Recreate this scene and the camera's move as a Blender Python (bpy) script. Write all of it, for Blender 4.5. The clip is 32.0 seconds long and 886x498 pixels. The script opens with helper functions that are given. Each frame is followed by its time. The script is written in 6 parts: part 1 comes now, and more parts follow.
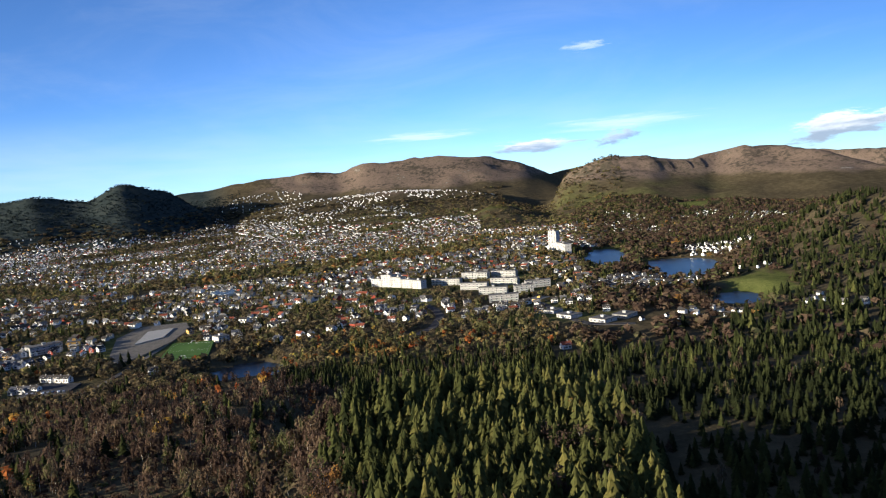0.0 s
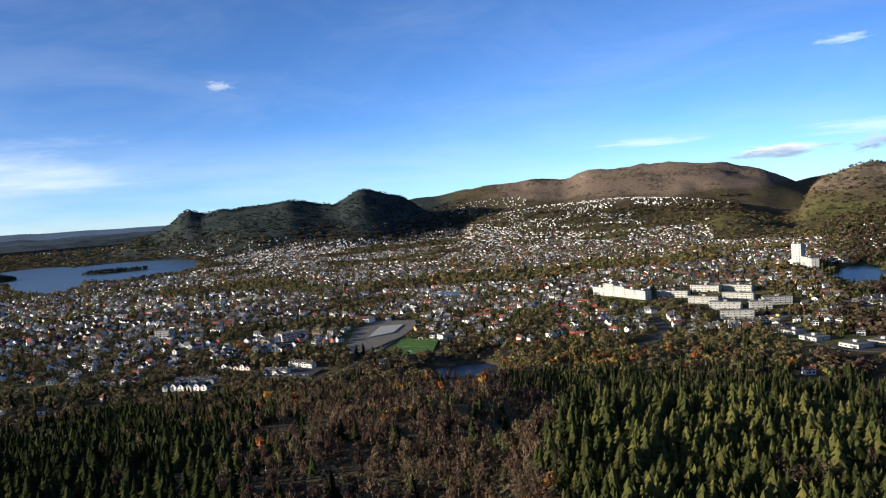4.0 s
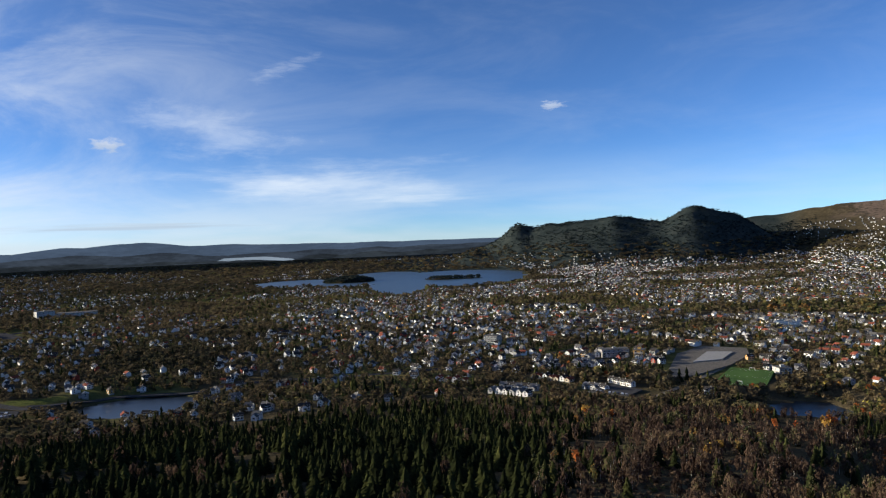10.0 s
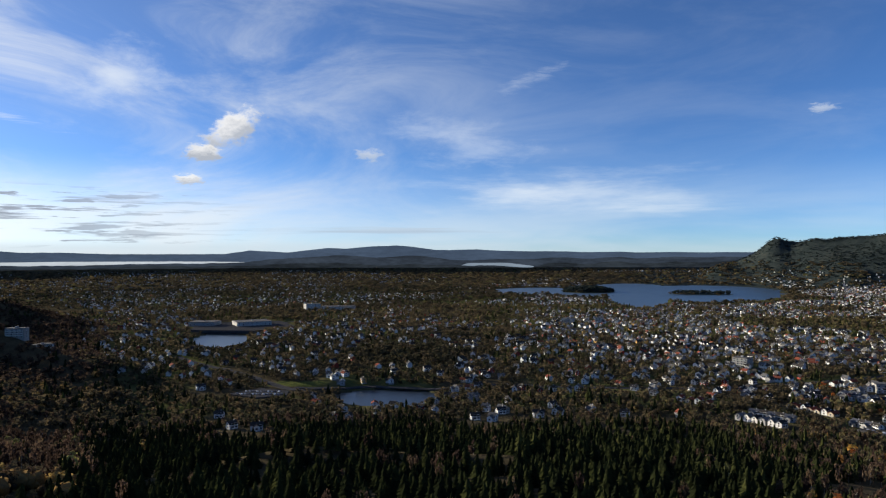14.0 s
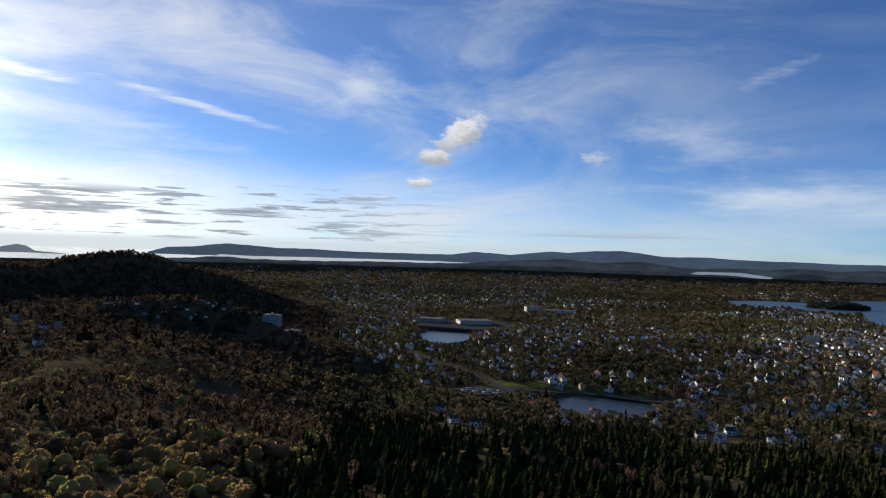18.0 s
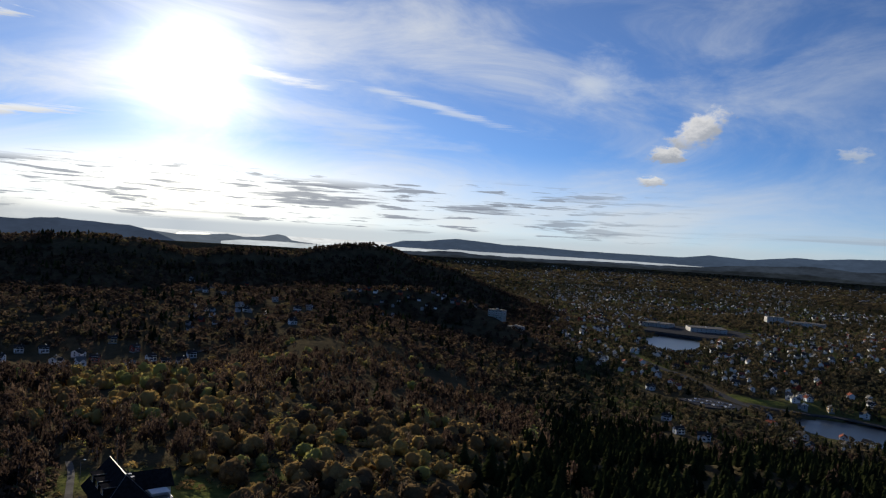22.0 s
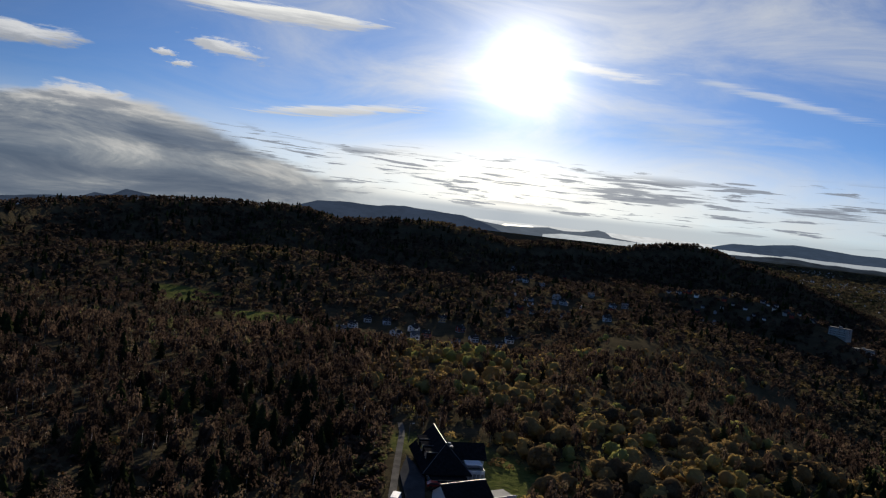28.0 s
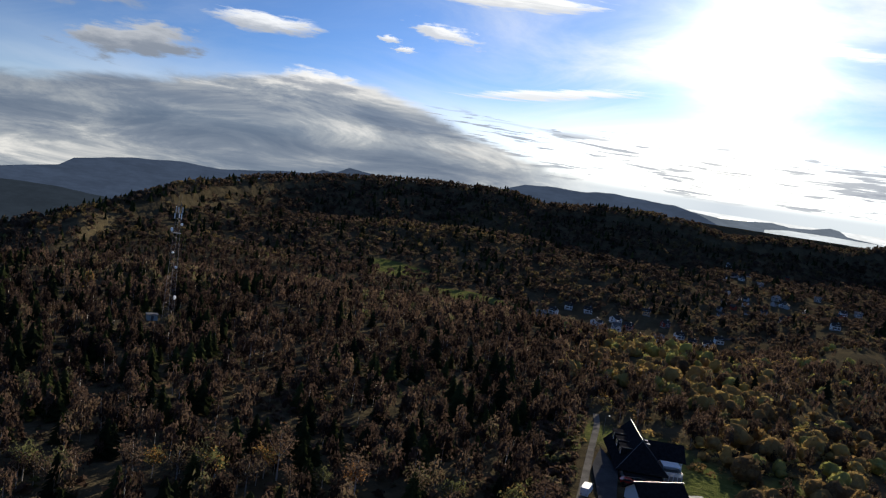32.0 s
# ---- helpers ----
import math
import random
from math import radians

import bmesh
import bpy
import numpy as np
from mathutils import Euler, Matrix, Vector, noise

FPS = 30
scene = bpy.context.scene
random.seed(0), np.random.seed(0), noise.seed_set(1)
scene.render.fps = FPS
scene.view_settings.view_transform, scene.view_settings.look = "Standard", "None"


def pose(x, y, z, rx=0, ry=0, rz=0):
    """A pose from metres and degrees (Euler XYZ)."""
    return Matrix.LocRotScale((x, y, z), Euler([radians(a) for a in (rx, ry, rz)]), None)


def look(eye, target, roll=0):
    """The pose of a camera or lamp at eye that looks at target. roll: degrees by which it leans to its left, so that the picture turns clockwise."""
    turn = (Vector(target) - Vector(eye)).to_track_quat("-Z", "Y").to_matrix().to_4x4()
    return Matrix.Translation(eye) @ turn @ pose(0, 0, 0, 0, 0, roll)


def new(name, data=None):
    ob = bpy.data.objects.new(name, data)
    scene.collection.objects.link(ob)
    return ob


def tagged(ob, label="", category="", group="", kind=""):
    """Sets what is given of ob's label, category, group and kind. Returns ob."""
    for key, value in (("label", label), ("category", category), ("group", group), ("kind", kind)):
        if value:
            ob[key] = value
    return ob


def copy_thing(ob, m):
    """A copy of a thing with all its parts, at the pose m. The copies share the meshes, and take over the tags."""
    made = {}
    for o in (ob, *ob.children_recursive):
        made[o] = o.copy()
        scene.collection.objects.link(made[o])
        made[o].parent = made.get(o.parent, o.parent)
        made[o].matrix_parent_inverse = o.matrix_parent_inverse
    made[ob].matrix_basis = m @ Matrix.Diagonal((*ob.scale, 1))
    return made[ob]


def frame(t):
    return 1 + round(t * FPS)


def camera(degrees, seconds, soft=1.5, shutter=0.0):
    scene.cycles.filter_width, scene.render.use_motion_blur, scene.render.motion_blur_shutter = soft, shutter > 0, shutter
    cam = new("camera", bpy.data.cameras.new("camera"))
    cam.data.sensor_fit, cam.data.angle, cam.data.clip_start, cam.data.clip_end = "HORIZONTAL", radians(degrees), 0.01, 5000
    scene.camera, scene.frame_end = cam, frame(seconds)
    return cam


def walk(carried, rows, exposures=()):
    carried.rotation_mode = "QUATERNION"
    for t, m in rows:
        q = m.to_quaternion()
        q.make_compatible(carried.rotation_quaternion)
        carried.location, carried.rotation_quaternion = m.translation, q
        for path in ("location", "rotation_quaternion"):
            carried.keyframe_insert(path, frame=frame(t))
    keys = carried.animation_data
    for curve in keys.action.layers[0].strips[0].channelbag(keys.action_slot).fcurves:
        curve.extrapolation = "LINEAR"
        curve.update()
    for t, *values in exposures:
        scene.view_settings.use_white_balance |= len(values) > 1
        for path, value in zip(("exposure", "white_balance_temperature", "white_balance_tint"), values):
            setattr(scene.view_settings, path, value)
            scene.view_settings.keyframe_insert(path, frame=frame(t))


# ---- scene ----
EYE = Vector((0.0, 0.0, 150.0))
# seconds, heading, tilt, lean
PATH = (
    (0.0, -0.00, -4.99, -4.68), (0.5, -2.42, -4.72, -4.61), (1.0, -4.84, -4.50, -4.44), (1.5, -6.73, -4.35, -4.26),
    (2.0, -9.19, -4.13, -4.05), (2.5, -11.52, -3.87, -4.03), (3.0, -13.82, -3.61, -3.80), (3.5, -15.55, -3.41, -3.87),
    (5.5, -23.07, -2.52, -4.07), (6.0, -25.39, -2.29, -4.08), (6.5, -27.35, -2.12, -3.81), (7.0, -29.51, -2.02, -3.69),
    (7.5, -31.25, -1.90, -3.48), (8.0, -33.15, -1.67, -3.23), (8.5, -35.26, -1.41, -3.06), (9.0, -37.94, -1.07, -2.73),
    (9.5, -39.88, -0.85, -2.55), (10.0, -42.00, -0.62, -2.28), (10.5, -44.28, -0.37, -2.12), (11.0, -46.64, -0.14, -2.08),
    (11.5, -48.36, -0.01, -1.92), (12.0, -50.65, 0.10, -1.75), (12.5, -52.86, 0.22, -1.38), (13.0, -56.14, 0.35, -0.61),
    (13.5, -58.49, 0.38, -0.58), (14.0, -60.54, 0.45, -0.22), (14.5, -63.00, 0.57, -0.14), (16.5, -70.93, 0.63, 0.84),
    (17.0, -72.80, 0.61, 1.03), (17.5, -75.27, 0.53, 1.61), (18.0, -77.73, 0.53, 1.61), (18.5, -79.96, 0.49, 1.75),
    (19.0, -81.79, 0.40, 1.86), (19.5, -84.12, 0.23, 2.16), (20.0, -86.85, 0.16, 2.47), (20.5, -89.56, 0.07, 2.72),
    (21.0, -91.24, -0.05, 2.99), (21.5, -93.24, -0.24, 3.31), (22.0, -95.17, -0.37, 3.51), (22.5, -97.04, -0.51, 3.70),
    (23.0, -98.84, -0.57, 3.39), (23.5, -100.78, -0.63, 3.51), (24.0, -102.92, -0.72, 3.80), (24.5, -104.65, -0.85, 4.00),
    (25.0, -106.28, -1.00, 4.09), (25.5, -108.40, -1.24, 4.04), (27.5, -117.45, -2.38, 6.42), (28.0, -119.55, -2.78, 6.34),
    (28.5, -121.58, -3.19, 6.27), (29.0, -123.64, -3.54, 6.12), (29.5, -125.95, -4.01, 6.22), (30.0, -128.07, -4.41, 6.63),
    (30.5, -129.92, -4.77, 7.21), (31.0, -131.47, -5.07, 7.54), (31.5, -133.32, -5.48, 8.02), (32.0, -135.15, -5.96, 8.41),
)


def heading(az, tilt):
    a, b = radians(az), radians(tilt)
    return Vector((math.sin(a) * math.cos(b), math.cos(a) * math.cos(b), math.sin(b)))


EXPO = ((0.0, 1.22), (6.0, 1.06), (10.0, 0.86), (14.0, 0.76), (19.0, 0.56), (22.0, 0.41), (25.0, 0.23), (28.0, 0.20), (30.0, 0.50), (32.0, 0.76))
cam = camera(62.2, 32.0, 1.2)
walk(cam, [(t, look(EYE, EYE + heading(a, p), lean)) for t, a, p, lean in PATH], EXPO)

# ------------------------------------------------------------------ light
SUN_AZ, SUN_EL = -114.9, 11.5
sun_data = bpy.data.lights.new("sun", "SUN")
sun_data.energy, sun_data.angle, sun_data.color = 5.0, radians(0.5), (1.0, 0.88, 0.70)
sun = new("sun", sun_data)
sun.matrix_world = look(heading(SUN_AZ, SUN_EL) * 100, (0, 0, 0))


class Net:
    """A small writer of node trees."""

    def __init__(self, tree):
        self.t = tree
        tree.nodes.clear()

    def put(self, v, sock):
        if isinstance(v, (int, float)):
            sock.default_value = v
        elif isinstance(v, tuple):
            sock.default_value = v
        else:
            self.t.links.new(v, sock)

    def add(self, kind, out=0, props=(), **ins):
        n = self.t.nodes.new(kind)
        for k, v in props:
            setattr(n, k, v)
        for k, v in ins.items():
            key = int(k[1:]) if k[0] == "i" and k[1:].isdigit() else k.replace("_", " ")
            self.put(v, n.inputs[key])
        return n.outputs[out]

    def math(self, op, a, b=0.0, c=0.0, clamp=False):
        return self.add("ShaderNodeMath", 0, (("operation", op), ("use_clamp", clamp)), i0=a, i1=b, i2=c)

    def vec(self, x, y, z):
        return self.add("ShaderNodeCombineXYZ", 0, (), i0=x, i1=y, i2=z)

    def step(self, v, lo, hi, a=0.0, b=1.0):
        return self.add("ShaderNodeMapRange", 0, (("interpolation_type", "SMOOTHSTEP"),), i0=v, i1=lo, i2=hi, i3=a, i4=b)

    def noise(self, v, scale, detail=4.0, rough=0.55, distort=0.0, out=0):
        return self.add("ShaderNodeTexNoise", out, (), Vector=v, Scale=scale, Detail=detail, Roughness=rough, Distortion=distort)

    def mix(self, f, a, b):
        n = self.t.nodes.new("ShaderNodeMix")
        n.data_type = "RGBA"
        self.put(f, n.inputs[0])
        self.put(a if not isinstance(a, tuple) else (*a, 1)[:4], n.inputs[6])
        self.put(b if not isinstance(b, tuple) else (*b, 1)[:4], n.inputs[7])
        return n.outputs[2]

    def ramp(self, f, stops):
        n = self.t.nodes.new("ShaderNodeValToRGB")
        e = n.color_ramp.elements
        while len(e) < len(stops):
            e.new(0.5)
        for k, (p, c) in zip(e, stops):
            k.position, k.color = p, (*c, 1)
        self.put(f, n.inputs[0])
        return n.outputs[0]


world = bpy.data.worlds.new("world")
scene.world = world
world.use_nodes = True
w = Net(world.node_tree)
direction = w.add("ShaderNodeTexCoord", 0)
xyz = w.t.nodes.new("ShaderNodeSeparateXYZ")
w.put(direction, xyz.inputs[0])
dx, dy, dz = xyz.outputs
az = w.math("MULTIPLY", w.math("ARCTAN2", dx, dy), 57.29578)
el = w.math("MULTIPLY", w.math("ARCSINE", dz), 57.29578)
turned = w.math("MULTIPLY", w.math("ADD", w.math("MULTIPLY", w.math("SUBTRACT", az, SUN_AZ), 1.35), SUN_AZ), 0.01745329)
level = w.math("SQRT", w.math("SUBTRACT", 1.0, w.math("MULTIPLY", dz, dz)))
lifted = w.vec(w.math("MULTIPLY", w.math("SINE", turned), level), w.math("MULTIPLY", w.math("COSINE", turned), level), w.math("ADD", w.math("MULTIPLY", w.math("MAXIMUM", dz, 0.0), 1.7), 0.02))
sky = w.add("ShaderNodeTexSky", 0, (("sky_type", "NISHITA"), ("sun_disc", False), ("sun_elevation", radians(19)),
            ("sun_rotation", radians(SUN_AZ)), ("altitude", 150), ("air_density", 1.0), ("dust_density", 0.1), ("ozone_density", 3.0)),
            Vector=lifted)
sky = w.add("ShaderNodeVectorMath", 0, (("operation", "MULTIPLY"),), i0=sky, i1=(0.061, 0.094, 0.138))
deep = w.math("MULTIPLY", w.step(az, -172.0, -128.0, 0.66, 1.0), w.step(az, 34.0, -6.0, 0.8, 1.0))
sky = w.add("ShaderNodeVectorMath", 0, (("operation", "SCALE"),), i0=sky, Scale=deep)
from_sun = w.math("MULTIPLY", w.math("ARCCOSINE", w.add("ShaderNodeVectorMath", 1, (("operation", "DOT_PRODUCT"),), i0=direction,
                                                     i1=tuple(heading(SUN_AZ, SUN_EL)))), 57.29578)
near_sun = w.math("EXPONENT", w.math("MULTIPLY", from_sun, -0.06))


sky = w.mix(w.math("MULTIPLY", w.math("EXPONENT", w.math("MULTIPLY", from_sun, -0.05)), 0.30), sky, (0.74, 0.81, 0.88))


def cloud_noise(sx, sy, scale, detail=6.0, rough=0.6, seed=0.0, distort=0.3):
    return w.noise(w.vec(w.math("MULTIPLY", az, sx), w.math("MULTIPLY", el, sy), seed), scale, detail, rough, distort)


def over(base, amount, colour):
    return w.mix(amount, base, colour)


# thin high cloud, denser towards the sun
veil = w.step(cloud_noise(0.05, 0.16, 1.0, 7, 0.62, 3.0, 0.9), 0.36, 0.80)
veil = w.math("MULTIPLY", veil, w.math("MULTIPLY", w.step(az, -45.0, -88.0, 0.12, 0.80), w.step(az, -148.0, -124.0, 0.2, 1.0)))
white = w.mix(near_sun, (0.58, 0.64, 0.72), (1.25, 1.2, 1.1))
sky = over(sky, veil, white)
haze = w.math("MULTIPLY", w.step(el, 7.5, 0.0), w.step(az, 25.0, -60.0, 0.22, 0.62))
haze = w.math("MULTIPLY", haze, w.step(cloud_noise(0.05, 0.35, 1.0, 5, 0.55, 8.0), 0.25, 0.65))
sky = over(sky, haze, w.mix(near_sun, (0.56, 0.65, 0.74), (1.0, 0.93, 0.8)))


def cloud(sky, a, e, wa, we, lit, dark, seed, edge=0.6, amount=1.0, ragged=1.0, tilt=0.0):
    """One cloud of the sky at heading a and height e, in degrees."""
    u = w.math("DIVIDE", w.math("SUBTRACT", az, a), wa)
    v = w.math("DIVIDE", w.math("SUBTRACT", w.math("SUBTRACT", el, e), w.math("MULTIPLY", w.math("SUBTRACT", az, a), tilt)), we)
    n = cloud_noise(1.6 / wa, 1.6 / we, 1.0, 6, 0.62, seed, 0.2)
    d = w.math("ADD", w.math("SQRT", w.math("ADD", w.math("MULTIPLY", u, u), w.math("MULTIPLY", v, v))),
               w.math("MULTIPLY", w.math("SUBTRACT", n, 0.5), 2.4 * ragged))
    body = w.math("MULTIPLY", w.step(d, 1.0, 1.0 - edge), amount)
    tone = w.mix(w.step(w.math("ADD", v, w.math("MULTIPLY", w.math("SUBTRACT", n, 0.5), 2.5)), -0.6, 0.7), dark, lit)
    return over(sky, body, tone)


# bright hazy air low under the sun, then streaks of low cloud across it
off = w.math("ABSOLUTE", w.math("SUBTRACT", az, SUN_AZ))
low = w.math("MULTIPLY", w.step(el, 7.5, 3.0), w.math("EXPONENT", w.math("MULTIPLY", off, -0.042)))
sky = over(sky, w.math("MULTIPLY", low, 0.95), w.mix(near_sun, (0.92, 0.93, 0.91), (1.95, 1.85, 1.6)))
sky = over(sky, w.math("MULTIPLY", w.step(el, 1.3, 0.5), w.math("EXPONENT", w.math("MULTIPLY", off, -0.025))), w.mix(near_sun, (0.46, 0.54, 0.62), (0.62, 0.66, 0.70)))
reach = w.math("MULTIPLY", w.step(az, -72.0, -92.0), w.step(az, -150.0, -132.0))
for sx, sy, seed, e0, e1, lo, hi in ((0.10, 1.5, 12.0, 1.3, 4.3, 0.53, 0.60), (0.24, 3.2, 61.0, 0.8, 4.8, 0.555, 0.61)):
    bars = w.step(cloud_noise(sx, sy, 1.0, 8, 0.58, seed, 0.35), lo, hi)
    bars = w.math("MULTIPLY", bars, w.math("MULTIPLY", w.step(el, e0 - 0.3, e0 + 0.3), w.step(el, e1 + 0.4, e1 - 0.5)))
    sky = over(sky, w.math("MULTIPLY", w.math("MULTIPLY", bars, reach), 0.88), w.mix(near_sun, (0.25, 0.29, 0.36), (0.36, 0.38, 0.42)))
sky = cloud(sky, -50.0, 4.6, 13.0, 2.4, (0.74, 0.80, 0.85), (0.66, 0.74, 0.82), 71.0, 1.4, 0.6, 1.0)
LIT = (0.95, 0.95, 0.94)
WISP, PALE = (0.80, 0.84, 0.88), (0.72, 0.78, 0.85)
# cloud bank over the upland
ragged = cloud_noise(0.10, 0.34, 1.0, 7, 0.6, 50.0, 0.4)
top = w.math("SUBTRACT", w.step(az, -168.0, -147.0, 2.6, 5.7), w.step(az, -143.0, -126.0, 0.0, 4.2))
top = w.math("ADD", top, w.math("MULTIPLY", w.math("SUBTRACT", ragged, 0.5), 3.6))
bank = w.math("MULTIPLY", w.step(w.math("SUBTRACT", top, el), -0.2, 0.9), w.step(az, -122.0, -132.0, 0.0, 0.94))
tone = w.math("ADD", cloud_noise(0.09, 0.40, 1.0, 8, 0.64, 53.0, 0.6), w.math("MULTIPLY", w.math("SUBTRACT", w.math("ABSOLUTE", w.math("SUBTRACT", el, 0.4)), 2.2), 0.05))
tone = w.math("ADD", tone, w.step(az, -152.0, -128.0, -0.03, 0.07))
sky = over(sky, bank, w.ramp(tone, [(0.30, (0.10, 0.135, 0.20)), (0.43, (0.165, 0.20, 0.26)), (0.54, (0.31, 0.335, 0.365)), (0.66, (0.70, 0.685, 0.65))]))
sky = cloud(sky, -146.2, 5.3, 4.2, 0.95, (0.92, 0.90, 0.86), (0.30, 0.33, 0.38), 10.0, 0.6, 0.95, 0.8)
sky = cloud(sky, -165.0, 9.0, 6.0, 1.6, (0.62, 0.64, 0.66), (0.3, 0.34, 0.4), 46.0, 0.6, 0.95, 0.8)
sky = cloud(sky, -159.6, 5.9, 5.2, 1.4, (0.46, 0.48, 0.51), (0.22, 0.25, 0.30), 8.0, 0.5, 0.95, 0.9, 0.12)
sky = cloud(sky, -128.5, 6.9, 8.5, 0.45, LIT, (0.75, 0.75, 0.73), 11.0, 0.6, 0.9, 0.9, 0.13)
# white clouds beside the sun
sky = cloud(sky, -150.6, 8.8, 4.4, 0.85, (0.88, 0.89, 0.9), (0.42, 0.45, 0.5), 5.0, 0.5, 0.95, 0.8, 0.02)
sky = cloud(sky, -137.4, 10.2, 2.9, 0.7, LIT, (0.6, 0.62, 0.65), 6.0, 0.6, 0.95, 1.0, -0.12)
sky = cloud(sky, -140.3, 8.6, 1.0, 0.3, LIT, (0.6, 0.62, 0.64), 27.0, 0.6, 0.9)
sky = cloud(sky, -141.5, 9.2, 1.0, 0.3, LIT, (0.6, 0.62, 0.64), 28.0, 0.6, 0.9)
sky = cloud(sky, -133.6, 13.2, 8.2, 0.8, (1.1, 1.1, 1.06), (0.62, 0.64, 0.67), 7.0, 0.4, 1.0, 0.7, 0.02)
sky = cloud(sky, -109.0, 11.8, 5.0, 0.6, (1.15, 1.12, 1.05), (1.0, 0.98, 0.93), 29.0, 1.0, 0.8, 0.9, -0.15)
sky = cloud(sky, -96.5, 10.5, 8.0, 0.45, (0.95, 0.95, 0.95), PALE, 30.0, 1.0, 0.6, 1.0, -0.22)
sky = cloud(sky, -104.0, 8.5, 12.0, 1.8, (0.95, 0.95, 0.95), PALE, 31.0, 1.3, 0.55, 1.0, -0.12)
# lone cumulus and scraps
sky = cloud(sky, -76.6, 9.3, 2.3, 1.5, (0.88, 0.86, 0.83), (0.44, 0.46, 0.49), 1.0, 0.6, 0.9, 0.9, 0.45)
sky = cloud(sky, -78.6, 7.6, 1.7, 0.8, (0.8, 0.79, 0.77), (0.4, 0.42, 0.45), 32.0, 0.5, 0.9, 0.9)
sky = cloud(sky, -79.7, 5.6, 1.3, 0.45, (0.88, 0.87, 0.83), (0.5, 0.5, 0.5), 2.0, 0.6, 0.85)
sky = cloud(sky, -66.3, 7.7, 1.4, 0.6, (0.7, 0.71, 0.72), (0.5, 0.55, 0.6), 3.0, 0.9, 0.6)
sky = cloud(sky, -84.5, 12.5, 5.5, 2.8, WISP, PALE, 33.0, 1.4, 0.45, 1.2, 0.3)
sky = cloud(sky, -59.0, 8.6, 6.5, 2.4, WISP, PALE, 34.0, 1.4, 0.30, 1.3, -0.2)
sky = cloud(sky, -53.7, 13.4, 3.2, 0.7, WISP, PALE, 35.0, 1.4, 0.22, 1.2, 0.3)
sky = cloud(sky, -54.5, 4.6, 6.0, 0.9, (0.86, 0.89, 0.9), (0.72, 0.78, 0.83), 18.0, 1.4, 0.5, 0.9, -0.04)
sky = cloud(sky, -44.0, 3.4, 6.0, 0.5, (0.8, 0.85, 0.88), (0.7, 0.77, 0.83), 36.0, 1.4, 0.35, 0.9)
sky = cloud(sky, -66.0, 1.9, 12.0, 0.3, (0.46, 0.54, 0.62), (0.4, 0.48, 0.58), 19.0, 0.9, 0.7)
# towards the mountains
sky = cloud(sky, 7.8, 2.4, 3.6, 0.6, (0.80, 0.83, 0.86), (0.27, 0.34, 0.46), 12.0, 0.6, 0.9, 0.9, 0.02)
sky = cloud(sky, 13.9, 2.5, 1.9, 0.65, (0.5, 0.58, 0.7), (0.24, 0.32, 0.47), 13.0, 0.8, 0.85, 1.1, 0.2)
sky = cloud(sky, 14.5, 3.6, 7.0, 0.6, WISP, PALE, 40.0, 1.2, 0.5, 0.9)
sky = cloud(sky, 29.6, 1.9, 4.2, 1.0, (0.82, 0.84, 0.87), (0.27, 0.33, 0.43), 14.0, 0.6, 0.9, 1.3, 0.1)
sky = cloud(sky, 11.9, 9.4, 1.9, 0.4, (0.68, 0.76, 0.87), (0.5, 0.62, 0.8), 15.0, 0.9, 0.6)
sky = cloud(sky, -33.2, 10.0, 1.2, 0.4, (0.6, 0.66, 0.75), (0.45, 0.52, 0.64), 16.0, 0.9, 0.65)
sky = cloud(sky, -0.8, 3.8, 5.0, 0.4, WISP, PALE, 43.0, 1.1, 0.5, 0.9)
# brightness round the sun
def bell(width, power):
    return w.math("MULTIPLY", w.math("EXPONENT", w.math("MULTIPLY", w.math("POWER", w.math("DIVIDE", from_sun, width), 2.0), -1.0)), power)


glow = w.math("ADD", w.math("ADD", bell(1.2, 14.0), w.math("MULTIPLY", w.math("EXPONENT", w.math("MULTIPLY", from_sun, -0.55)), 3.0)), w.math("MULTIPLY", w.math("EXPONENT", w.math("MULTIPLY", from_sun, -0.18)), 0.36))
sky = w.add("ShaderNodeVectorMath", 0, (("operation", "ADD"),), i0=sky,
            i1=w.add("ShaderNodeVectorMath", 0, (("operation", "SCALE"),), i0=(1.0, 0.96, 0.88), Scale=glow))
back = w.add("ShaderNodeBackground", 0, (), Color=sky, Strength=0.68)
w.t.links.new(back, w.t.nodes.new("ShaderNodeOutputWorld").inputs[0])

# ------------------------------------------------------------------ materials


def material(name):
    m = bpy.data.materials.new(name)
    m.use_nodes = True
    n = Net(m.node_tree)
    return m, n


def finish(n, colour, rough=0.8, bump=None, strength=0.4, distance=0.2, metal=0.0, spec=0.3, **more):
    s = n.t.nodes.new("ShaderNodeBsdfPrincipled")
    n.put(colour if not isinstance(colour, tuple) else (*colour, 1)[:4], s.inputs["Base Color"])
    n.put(rough, s.inputs["Roughness"])
    n.put(metal, s.inputs["Metallic"])
    n.put(spec, s.inputs["Specular IOR Level"])
    for k, v in more.items():
        n.put(v, s.inputs[k.replace("_", " ")])
    if bump is not None:
        n.put(n.add("ShaderNodeBump", 0, (), Strength=strength, Distance=distance, Height=bump), s.inputs["Normal"])
    n.t.links.new(s.outputs[0], n.t.nodes.new("ShaderNodeOutputMaterial").inputs[0])


def place(n):
    return n.add("ShaderNodeTexCoord", 3)


